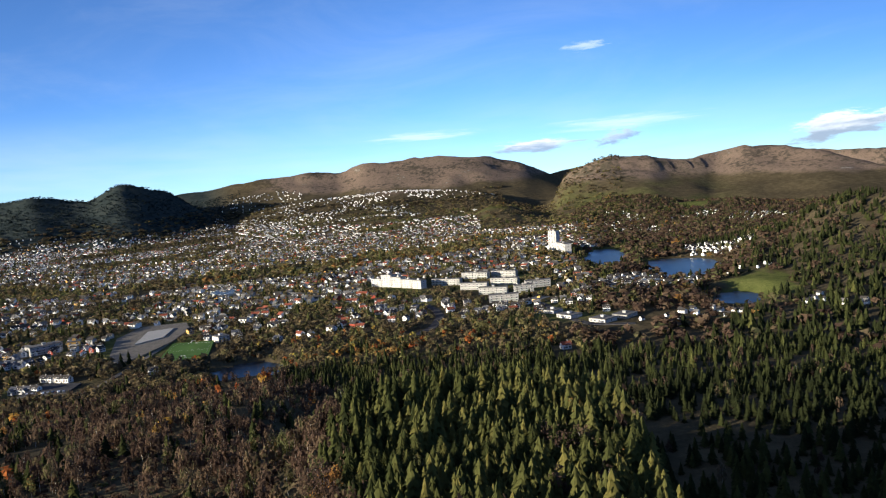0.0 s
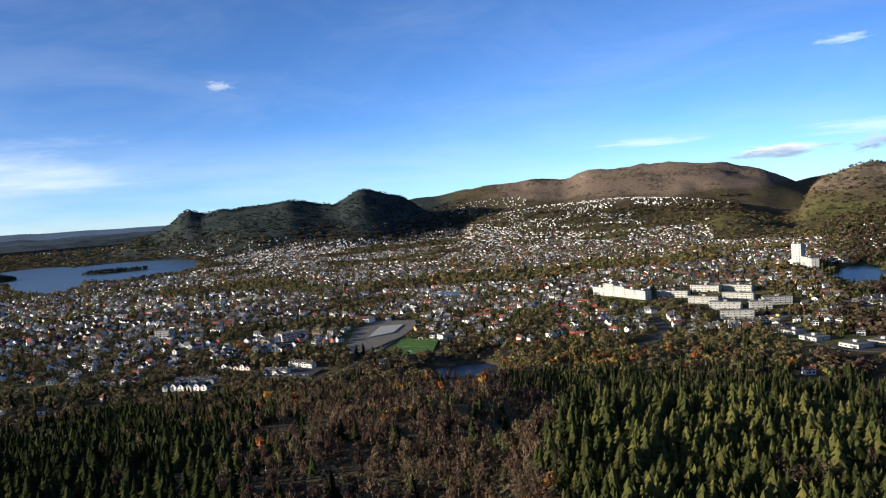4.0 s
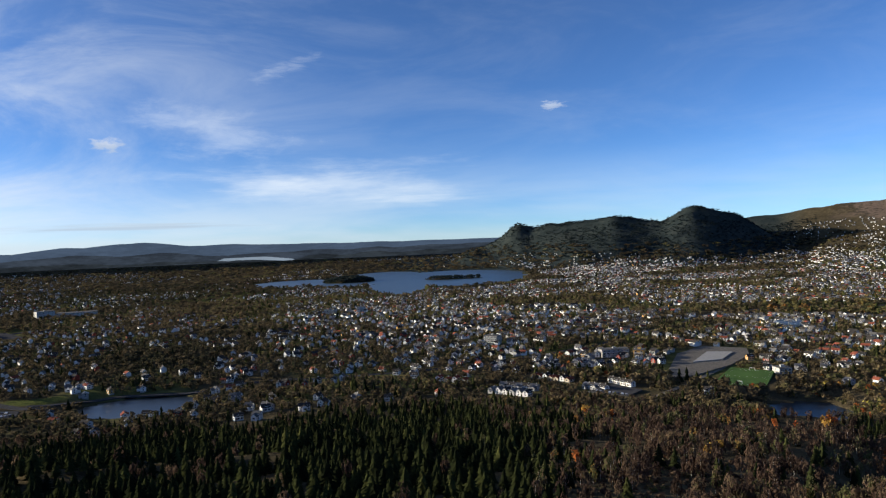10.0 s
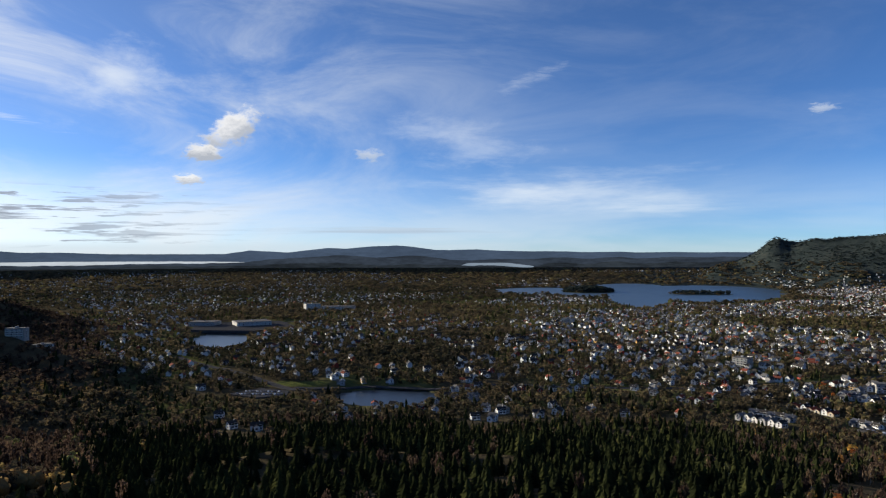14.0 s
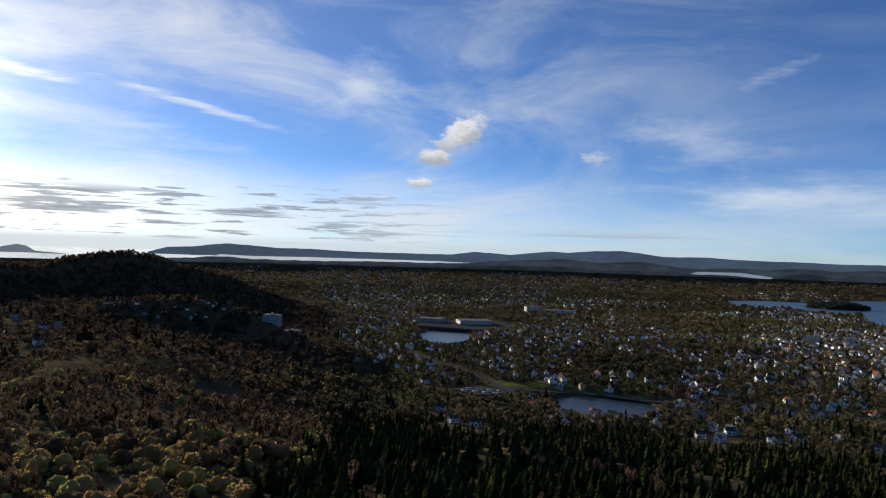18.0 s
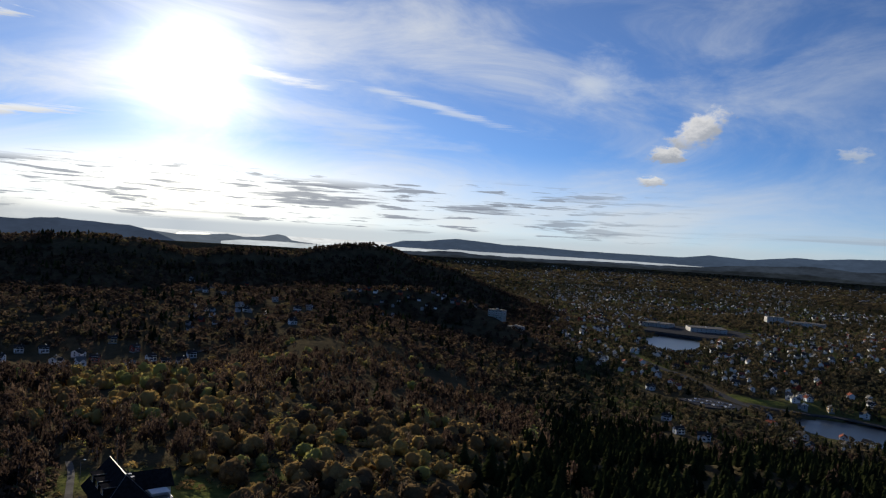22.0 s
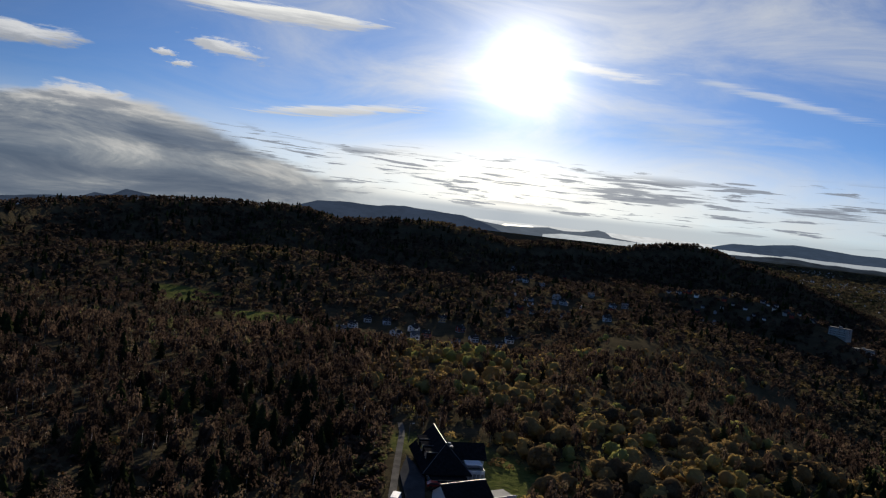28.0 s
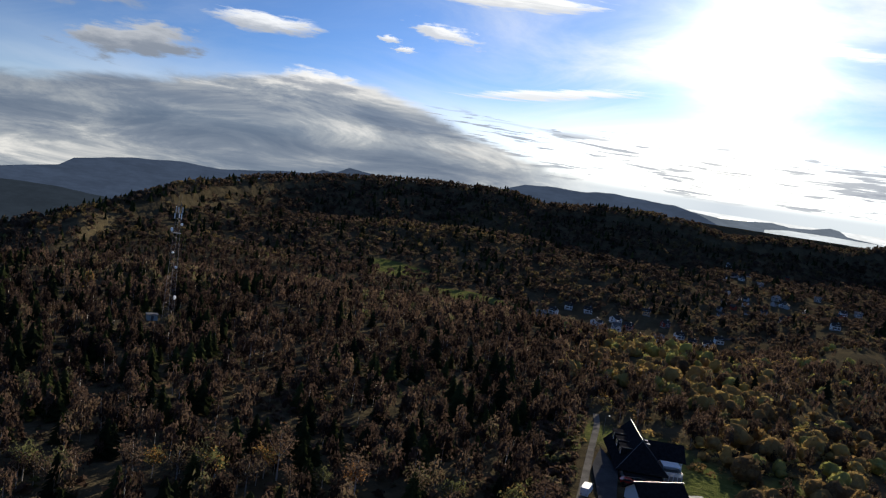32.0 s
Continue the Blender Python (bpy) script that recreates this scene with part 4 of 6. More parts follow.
models = [
    house("house", 11, 8, 5.4, 2.8, W[0], R[0], "white wooden house with a dark tiled gable roof"),
    house("house", 12, 8.5, 5.6, 2.6, W[0], R[1], "white wooden house with a red tiled gable roof"),
    house("house", 10, 8, 5.8, 3.2, W[0], R[2], "white wooden house with a grey gable roof", wing=True),
    house("house", 13, 8, 3.8, 2.2, W[1], R[1], "low cream house with a red tiled roof"),
    house("house", 11, 8, 5.4, 2.8, W[2], R[0], "dark red wooden house with a dark roof"),
    house("house", 12, 9, 5.6, 2.2, W[3], M_WET, "grey wooden house with a wet slate roof", wing=True),
    house("house", 14, 9, 5.6, 2.4, W[0], R[0], "long white house with a dark roof", wing=True),
    house("house", 11, 8, 5.4, 3.0, W[4], R[0], "ochre wooden house with a dark gable roof"),
]
SHARE = np.array((0.38, 0.06, 0.20, 0.04, 0.08, 0.10, 0.11, 0.04))
hrng = np.random.RandomState(5)


def on_isle(x, y):
    a, r = polar(x, y)
    return np.any([((a - ia) / ha_) ** 2 + ((r - ir) / hr0) ** 2 < 2.2 for ia, ir, ha_, hr0, _ in ISLES], axis=0)


def settle_houses(n, a0, a1, r0, r1, test, gap):
    """Spots for houses, in loose rows, none too near another."""
    a = np.radians(hrng.uniform(a0, a1, n))
    r = np.sqrt(hrng.uniform(r0 * r0, r1 * r1, n))
    x, y = r * np.sin(a), r * np.cos(a)
    ok = test(x, y) & ~wet(x, y, 1.6) & ~on_isle(x, y) & (meadow_mask(x, y) < 0.3) & free(x, y)
    x, y = x[ok], y[ok]
    used, keep = set(), []
    for i in range(len(x)):
        c = (int(x[i] // gap), int(y[i] // gap))
        if c not in used:
            used.add(c)
            keep.append(i)
    return x[keep], y[keep]


def built_up(x, y):
    a, r = polar(x, y)
    edge = 660 + 75 * smooth(a, -19, -15) + 50 * rough(x, y, 200, 2) - 70 * smooth(a, -40, -60)
    f = smooth(r, edge - 20, edge + 40) * (1 - smooth(r, 3300, 3900)) * smooth(a + 14 * rough(x, y, 260, 4) - 17 * (1 - smooth(r, 820, 980)), -90, -80) * (1 - smooth(a, 9, 13))
    return f


def street(x, y):
    """The turn of the streets there, in degrees."""
    return 180 * rough(x, y, 500, 2) + 90 * (rough(x, y, 140, 1) > 0.1)


def belt(x, y):
    """Below zero in the wooded belts between the streets."""
    a, r = polar(x, y)
    return rough(x, y, 230, 3) + 0.35 * rough(a * r * 0.007, r, 120, 2) + 0.2


def in_town(x, y):
    a, r = polar(x, y)
    thin = np.clip(1.25 - 0.86 * smooth(a, -28, -62) - 0.3 * smooth(r, 2000, 3400), 0.12, 1)
    near = (1 - 0.3 * smooth(1150 - r, 0, 300)) * np.where((a > 3) & (r > 2200), 0.0, 1.0)
    g = ground(x, y)
    flat = np.abs(ground(x * 1.01, y * 1.01) - g) < 0.0028 * r
    flat &= ~((a > -6.2) & (a < 8.4) & (r > 835) & (r < 1125) & (r > 900 - 16 * (a + 1)))
    flat &= (r < 2300) | (g - bowl(a, r) < 28)
    return (built_up(x, y) > hrng.rand(len(x))) & (belt(x, y) > 0.02 - 0.16 * smooth(a, -22, -12) * smooth(r, 980, 1120)) & (hrng.rand(len(x)) < thin * near) & flat


hx, hy = settle_houses(44000, -95, 13, 600, 3700, in_town, 12.5)
order = np.argsort(np.hypot(hx, hy))
hx, hy = hx[order], hy[order]
hz = ground(hx, hy)
ht = np.where(hrng.rand(len(hx)) < 0.6, -20 + hrng.normal(0, 16, len(hx)), street(hx, hy) + hrng.normal(0, 8, len(hx)))
hk = hrng.choice(8, len(hx), p=SHARE / SHARE.sum())
ha, hr_ = polar(hx, hy)
red = (np.abs(ha + 9) < 6) & (hr_ < 1000) & (hrng.rand(len(hx)) < 0.45)
hk = np.where(red, hrng.choice((1, 3), len(hx)), hk)
COUNTED = 210
placed = set()


def set_house(k, m):
    if k in placed:
        copy_thing(models[k], m)
    else:
        models[k].matrix_basis = m
        placed.add(k)


for i in range(COUNTED):
    set_house(hk[i], pose(hx[i], hy[i], hz[i] + 0.2, 0, 0, ht[i]))
for x, y in zip(hx, hy):
    take(x, y, 3.5, 6 + 0.004 * math.hypot(x, y))


def far_house(l, b, h, p):
    """Walls and roof of a gabled house: vertices, faces and their material (0 wall, 1 roof)."""
    x, y = l / 2, b / 2
    vs = [(-x, -y, -2), (x, -y, -2), (x, y, -2), (-x, y, -2), (-x, -y, h), (x, -y, h), (x, y, h), (-x, y, h), (-x, 0, h + p), (x, 0, h + p)]
    fs = [(0, 1, 5, 4), (2, 3, 7, 6), (1, 2, 6, 9, 5), (3, 0, 4, 8, 7)]
    o, e, k = 0.5, 0.5, 10
    d = p / y * o
    vs += [(-x - e, -y - o, h - d + .05), (x + e, -y - o, h - d + .05), (x + e, 0, h + p + .25), (-x - e, 0, h + p + .25), (-x - e, y + o, h - d + .05), (x + e, y + o, h - d + .05)]
    fs += [(k, k + 1, k + 2, k + 3), (k + 3, k + 2, k + 5, k + 4)]
    # window bands
    for s in (-1, 1):
        for u in (-0.28, 0.12):
            q = len(vs)
            for du, z in ((0, h * .55), (2.2, h * .55), (2.2, h * .55 + 1.4), (0, h * .55 + 1.4)):
                vs.append((l * u + du, s * (y + .04), z))
            fs.append((q, q + 1, q + 2, q + 3) if s < 0 else (q + 3, q + 2, q + 1, q))
    return np.array(vs), fs, [0] * 4 + [1, 1] + [2] * 4


KIND = ((11, 8, 5.4, 2.8, 0, 0), (12, 8.5, 5.6, 2.6, 0, 1), (10, 8, 5.8, 3.2, 0, 2), (13, 8, 3.8, 2.2, 1, 1), (11, 8, 5.4, 2.8, 2, 0), (12, 9, 5.6, 2.2, 3, 0), (15, 9, 5.6, 2.4, 0, 0), (11, 8, 5.4, 3.0, 4, 0))


def joined_houses(name, xs, ys, zs, turns, kinds, label, size=1.0):
    vs, fs, mi, off = [], [], [], 0
    for x, y, z, t, k in zip(xs, ys, zs, turns, kinds):
        l, b, h, p, wi, ri = KIND[k]
        g = hrng.uniform(0.52, 0.82) * size * (1 - 0.2 * float(smooth(math.hypot(x, y), 1100, 1900)))
        v, f, m = far_house(l * g, b * g, h * min(.8, g * 1.1), p * min(.8, g * 1.1))
        c, s = math.cos(radians(t)), math.sin(radians(t))
        vs.append(np.stack([v[:, 0] * c - v[:, 1] * s + x, v[:, 0] * s + v[:, 1] * c + y, v[:, 2] + z + 0.5], -1))
        fs += [tuple(q + off for q in w_) for w_ in f]
        mi += [wi if q == 0 else 5 + ri if q == 1 else 8 for q in m]
        off += len(v)
    me = bpy.data.meshes.new(name)
    me.from_pydata(np.concatenate(vs).tolist(), [], fs)
    for m in M_WALLS + M_ROOFS + [M_GLASS]:
        me.materials.append(m)
    me.polygons.foreach_set("material_index", np.array(mi, np.int32))
    tagged(new(name, me), label, "houses", kind="stuff")


joined_houses("far_houses", hx[COUNTED:], hy[COUNTED:], hz[COUNTED:], ht[COUNTED:], hk[COUNTED:], "white wooden houses spread over the valley")
# houses along the lanes of the upland and round the small lakes
ux, uy = settle_houses(1500, -114, -84, 780, 1250, lambda x, y: (rough(x, y, 160, 2) > 0.22) & (polar(x, y)[1] > 780), 26.0)
lx, ly = settle_houses(2600, 9, 30, 690, 2300, lambda x, y: (rough(x, y, 170, 2) > np.where(polar(x, y)[1] < 980, 0.66, 0.28)) & (ground(x, y) < 45), 18.0)


def cluster(n, a, r, ha, hr, gap):
    return settle_houses(n, a - ha, a + ha, r - hr, r + hr, lambda x, y: ((polar(x, y)[0] - a) / ha) ** 2 + ((polar(x, y)[1] - r) / hr) ** 2 < 1.1, gap)


groves = [cluster(*q) for q in ((260, 15.3, 955, 3.9, 55, 12), (160, 20.8, 1310, 2.6, 75, 14), (160, 23.6, 2020, 2.2, 110, 18), (120, 15.3, 1790, 2.6, 90, 18), (40, 10.8, 1500, 0.8, 130, 16))]
vx, vy = np.concatenate([ux, lx] + [q[0] for q in groves]), np.concatenate([uy, ly] + [q[1] for q in groves])
for x, y in zip(vx, vy):
    take(x, y, 4, 7)
joined_houses("outlying_houses", vx, vy, ground(vx, vy), street(vx, vy), np.where(vy < 300, hrng.choice((0, 4, 5, 5), len(vx)), hrng.choice((0, 0, 2, 6), len(vx))), "white houses on the wooded slopes and by the lakes", 0.68)
fx, fy = settle_houses(9000, -95, -24, 3100, 4650, lambda x, y: (rough(x, y, 350, 3) > -0.02) & (ground(x, y) - bowl(*polar(x, y)) < 45), 24.0)
slopes = [cluster(*q) for q in ((190, -13.5, 4100, 3.0, 130, 26), (170, -6.5, 3700, 3.4, 150, 26), (150, 1.0, 3620, 3.6, 150, 26))]
slopes.append(settle_houses(4200, -17, 3, 2900, 3800, lambda x, y: (rough(x, y, 240, 2) > 0.0) & (ground(x, y) - bowl(*polar(x, y)) < 70 + 110 * rough(x, y, 180, 3)), 23.0))
fx, fy = np.concatenate([fx] + [q[0] for q in slopes]), np.concatenate([fy] + [q[1] for q in slopes])
joined_houses("distant_houses", fx, fy, ground(fx, fy), street(fx, fy), hrng.choice((0, 2, 6), len(fx)), "far white houses towards the fjord", 0.95)

# the hamlet on the hillside and single houses below the wood
for k, a, r, t in ((5, -124.4, 578, 20), (0, -125.9, 655, -30), (0, -123.3, 695, 10), (5, -122.0, 602, 35), (4, -120.1, 650, -15), (0, -119.3, 596, 15), (5, -117.8, 612, 0),
                   (4, -117.5, 688, 40), (0, -115.4, 618, -20), (0, -114.3, 622, 10), (0, -118.6, 570, 5), (6, -121.2, 672, 60), (5, -126.8, 620, 10), (7, -119.0, 720, 0),
                   (0, -116.4, 645, 30), (6, -122.6, 640, 70), (0, -124.8, 700, 0), (0, -113.6, 650, 15), (2, -121.0, 625, 20),
                   (0, -112.9, 1085, 20), (5, -111.6, 1065, 0), (5, -110.4, 924, 40), (0, -109.9, 890, 10), (5, -107.8, 985, 0), (0, -106.1, 908, 30), (5, -105.2, 924, 0), (0, -106.4, 730, 20),
                   (0, -58.1, 606, 15), (2, -56.7, 598, -30), (0, -56.1, 638, 20), (6, -53.2, 624, 5), (0, -46.7, 650, -10), (6, -74.8, 580, 0), (0, -76.6, 594, 30),
                   (0, -77.5, 660, -20), (6, -78.8, 815, 10), (0, -68.1, 866, 60), (2, -69.4, 862, 0), (1, 9.0, 600, 25), (7, -19.6, 872, 30), (0, 10.4, 828, 10), (0, 12.3, 760, 0)):
    m = stand(a, r, t, -0.2)
    take(m.translation.x, m.translation.y, 9, 60 if a < -100 else 30)
    set_house(k, m)

# ------------------------------------------------------------------ blocks of flats


def flats(name, a0, r0, a1, r1, depth, storeys, wall, label, category="apartment block", group="", bay=4.2, balconies=True, lift=0.0):
    """A block of flats along a line between two spots; its front looks at the viewpoint."""
    p, q = Vector((*spot(a0, r0), 0)), Vector((*spot(a1, r1), 0))
    mid, l = (p + q) / 2, (q - p).length
    turn = math.degrees(math.atan2(q.y - p.y, q.x - p.x))
    ob = new(name)
    ob.matrix_basis = pose(mid.x, mid.y, float(ground(mid.x, mid.y)) + lift, 0, 0, turn)
    tagged(ob, label, category, group)
    h = storeys * 2.8 + 0.6
    part("wall", boxed(-l / 2, l / 2, -depth / 2, depth / 2, -4, h), wall, ob)
    part("roof", boxed(-l / 2 - .4, l / 2 + .4, -depth / 2 - .4, depth / 2 + .4, h, h + .45), M_ROOFS[2], ob, "flat grey roof")
    part("stair_head", boxed(-1.8, 1.8, -1.5, 1.5, h + .45, h + 2.4), wall, ob)
    n = max(2, int(l / bay))
    for s in range(storeys):
        z = 0.9 + s * 2.8
        for i in range(n):
            x = (i + .5) * l / n - l / 2
            window(ob, pose(x, -depth / 2, z), True)
        if balconies and s:
            part("balcony", boxed(-l / 2 + 1, l / 2 - 1, -depth / 2 - 1.1, -depth / 2, z - 1.0, z - .1), M_PANEL if s % 2 else M_RENDER, ob, "long balcony front")
        for e in (-1, 1):
            window(ob, pose(e * l / 2, 0, z, 0, 0, 90 * e))
    for u in np.linspace(-.5, .5, 8):
        take(mid.x + (q.x - p.x) * u, mid.y + (q.y - p.y) * u, depth * .5 + 3, 34)
    return ob


P = "long blocks of flats"
SLAB = "long grey-white block of flats with balcony fronts"
for a0, r0, a1, r1 in ((-1.0, 1045, 1.2, 1028), (1.4, 1092, 3.4, 1074), (3.7, 1092, 5.6, 1077), (1.2, 980, 3.3, 968), (3.6, 1005, 5.7, 992), (2.6, 930, 4.8, 922), (3.3, 856, 5.6, 858), (5.3, 922, 6.8, 926), (6.2, 950, 8.1, 958)):
    flats("apartment_block", a0, r0, a1, r1, 10, 3, M_CONCRETE, SLAB, group=P, bay=5.0)
for i, (st, d) in enumerate(((4, 0), (6, 0), (5, 0), (4, 0), (4, 0))):
    a0, a1 = -5.6 + i * 0.78, -5.6 + (i + 1) * 0.78 - 0.04
    flats("apartment_block", a0, 1095 - i * 16, a1, 1081 - i * 16, 11, st, M_RENDER, "tall white stepped block of flats", group="white stepped blocks", balconies=False, bay=4.0)
flats("tower_block", 8.35, 1420, 8.95, 1412, 14, 13, M_RENDER, "white tower block beside the lake", "tower block", balconies=False, bay=5)
flats("apartment_block", 9.0, 1400, 9.7, 1345, 12, 6, M_RENDER, "white block of flats beside the tower", balconies=False, bay=5)
flats("apartment_block", -91.2, 1060, -90.1, 1050, 14, 4, M_CONCRETE, "pale block of flats on the slope", bay=5)
flats("apartment_block", -89.7, 1120, -88.6, 1130, 14, 4, M_CONCRETE, "pale block of flats on the slope", bay=5)
flats("apartment_block", -30.2, 870, -28.2, 880, 14, 3, M_CONCRETE, "grey terraced flats with stepped fronts", bay=5)
flats("apartment_block", -27.7, 872, -26.9, 870, 14, 3, M_WALLS[4], "ochre end house of the terraced flats", bay=5)
flats("school", 6.7, 852, 7.7, 842, 18, 1, M_WALLS[4], "ochre school with a flat dark roof", "school", balconies=False)
flats("school", 7.8, 770, 8.6, 762, 16, 1, M_RENDER, "low white school wing", "school", balconies=False)
flats("school", 8.9, 742, 10.0, 728, 16, 1, M_RENDER, "long low white school wing", "school", balconies=False)
flats("workshop", 11.4, 712, 12.6, 700, 18, 1, M_RENDER, "low white workshop below the wood", "workshop", balconies=False)
flats("workshop", 13.1, 730, 14.2, 722, 20, 1, M_CONCRETE, "grey workshop below the wood", "workshop", balconies=False)
flats("clubhouse", -17.9, 800, -17.1, 806, 14, 2, M_RENDER, "white two-storey clubhouse beside the field", "clubhouse")
flats("warehouse", -79.4, 1600, -77.6, 1580, 40, 3, M_CONCRETE, "grey industrial shed by the pond", "warehouse", balconies=False, bay=8)
flats("warehouse", -76.4, 1560, -73.9, 1575, 50, 3, M_RENDER, "wide white industrial shed by the motorway", "warehouse", balconies=False, bay=8)
flats("warehouse", -69.9, 1990, -67.4, 1980, 40, 3, M_RENDER, "long white hall beyond the houses", "warehouse", balconies=False, bay=8)
flats("warehouse", -71.2, 1965, -70.1, 1975, 26, 6, M_RENDER, "bright white hall end", "warehouse", balconies=False, bay=8)
flats("apartment_block", -38.9, 1010, -37.9, 1000, 14, 4, M_CONCRETE, "pale block of flats above dark trees", bay=5)
flats("apartment_block", -51.3, 1560, -50.5, 1550, 14, 4, M_CONCRETE, "pale block of flats among trees", bay=5)
flats("apartment_block", -48.9, 1600, -48.2, 1600, 14, 4, M_RENDER, "pale block of flats among trees", bay=5)


def row(n, a0, r0, a1, r1, k, along=False):
    """A terrace of gabled houses; along: their ridges follow the row."""
    (x0, y0), (x1, y1) = spot(a0, r0), spot(a1, r1)
    way = math.degrees(math.atan2(y1 - y0, x1 - x0))
    for i in range(n):
        u = (i + .5) / n
        at = a0 + (a1 - a0) * u
        m = stand(at, r0 + (r1 - r0) * u, way + at + (0 if along else 90), -0.2)
        take(m.translation.x, m.translation.y, 7, 22)
        set_house(k[i % len(k)], m)


row(7, -35.4, 752, -32.4, 724, (3, 3, 0))
row(4, -29.6, 722, -27.8, 692, (0,), True)
row(5, -32.3, 808, -30.0, 816, (5, 0), True)
row(4, -43.0, 745, -40.4, 728, (1, 3))
row(6, -38.8, 668, -35.6, 640, (5, 2, 0))
row(5, -37.9, 694, -35.0, 676, (5, 0), True)
row(4, -31.4, 690, -29.8, 668, (5, 0), True)


def greenhouse(a, r, turn, label):
    ob = new("greenhouse")
    ob.matrix_basis = stand(a, r, turn)
    tagged(ob, label, "greenhouse", "greenhouses in a row")
    bm = bmesh.new()
    solid(bm, [(-4, -1), (4, -1), (4, 2.4), (0, 4.2), (-4, 2.4)], "x", -22, 22)
    part("glazing", bm, M_PANEL, ob)
    part("ridge", boxed(-22.2, 22.2, -.2, .2, 4.1, 4.45), M_LINE, ob)
    for e in (-22.1, 22.1):
        part("end_frame", boxed(e - .1, e + .1, -4.1, 4.1, -1, 2.4), M_LINE, ob)
    take(ob.location.x, ob.location.y, 12, 30)


for i in range(5):
    greenhouse(-18.0 + i * 0.42, 1235 - i * 12, 60, "long pale greenhouse in a row among trees")

# ------------------------------------------------------------------ cars


def car(name, paint, label, van=False):
    """Paint, glass, wheels and lights of a parked car, nose towards +x."""
    ob = new(name)
    tagged(ob, label, "van" if van else "car", "parked cars")
    l, wd, h = (5.2, 1.95, 2.3) if van else (4.4, 1.8, 1.45)
    if van:
        prof = [(-2.6, .4), (2.55, .4), (2.6, 1.0), (2.2, 1.25), (1.7, 2.1), (1.5, 2.3), (-2.55, 2.3)]
        cab = [(1.25, 1.3), (2.1, 1.3), (1.68, 2.05), (1.25, 2.05)]
    else:
        prof = [(-2.2, .35), (2.2, .35), (2.2, .75), (1.1, .95), (.5, 1.42), (-1.3, 1.45), (-2.0, 1.0), (-2.2, .9)]
        cab = [(-1.85, .98), (.95, .98), (.45, 1.38), (-1.25, 1.4)]
    bm = bmesh.new()
    solid(bm, prof, "y", -wd / 2, wd / 2)
    bmesh.ops.bevel(bm, geom=[e for e in bm.edges if e.calc_length() > 1.0], offset=0.08, segments=1, affect="EDGES")
    body = part("body", bm, paint, ob)
    bm = bmesh.new()
    solid(bm, cab, "y", -wd / 2 - .015, wd / 2 + .015)
    part("side_window", bm, M_GLASS, body)
    for x in (l * .3, -l * .3):
        for y in (-wd / 2 + .08, wd / 2 - .08):
            bm = bmesh.new()
            tube(bm, (x, y - .11, .34), (x, y + .11, .34), .34, .34, 12)
            part("wheel", bm, M_TYRE, ob)
    for y in (-.62, .62):
        part("headlight", boxed(l / 2 - .06, l / 2 + .02, y - .2, y + .2, .62, .8), M_PLASTIC, body)
        part("tail_light", boxed(-l / 2 - .02, -l / 2 + .05, y - .15, y + .15, .7, .9), M_ROOFS[1], body)
    return ob


PAINTS = [plain("white_car_paint", (0.75, 0.75, 0.75), 0.25, 0.03, spec=0.5), plain("grey_car_paint", (0.22, 0.23, 0.25), 0.25, 0.05, spec=0.5), plain("dark_car_paint", (0.03, 0.03, 0.04), 0.2, 0.05, spec=0.5),
          plain("red_car_paint", (0.30, 0.03, 0.025), 0.25, 0.05, spec=0.5)]
van = car("van", PAINTS[0], "white van parked on the gravel drive", True)
van.matrix_basis = stand(-121.1, 170, 80, -0.35)
cars = [car("car", c, "%s car in a parking yard" % n) for c, n in zip(PAINTS, ("white", "grey", "black", "red"))]
cars[3].matrix_basis = stand(-118.1, 184, 10, -0.5)
cars[3]["label"] = "red car parked in the dark villa yard"
spots = [(-30.6 + i * .32, 664 - i * 3, 10) for i in range(8)] + [(-76.2 + i * .27, 772 - i * 1.3, 20) for i in range(13)] + [(-75.6 + i * .27, 786 - i * 1.3, 20) for i in range(10)]
for i, (a, r, t) in enumerate(spots):
    m = stand(a, r, t + 90, -0.75)
    if i < 3:
        cars[i].matrix_basis = m
    else:
        copy_thing(cars[(i * 7) % 3], m)

# ------------------------------------------------------------------ the villa on the hillside


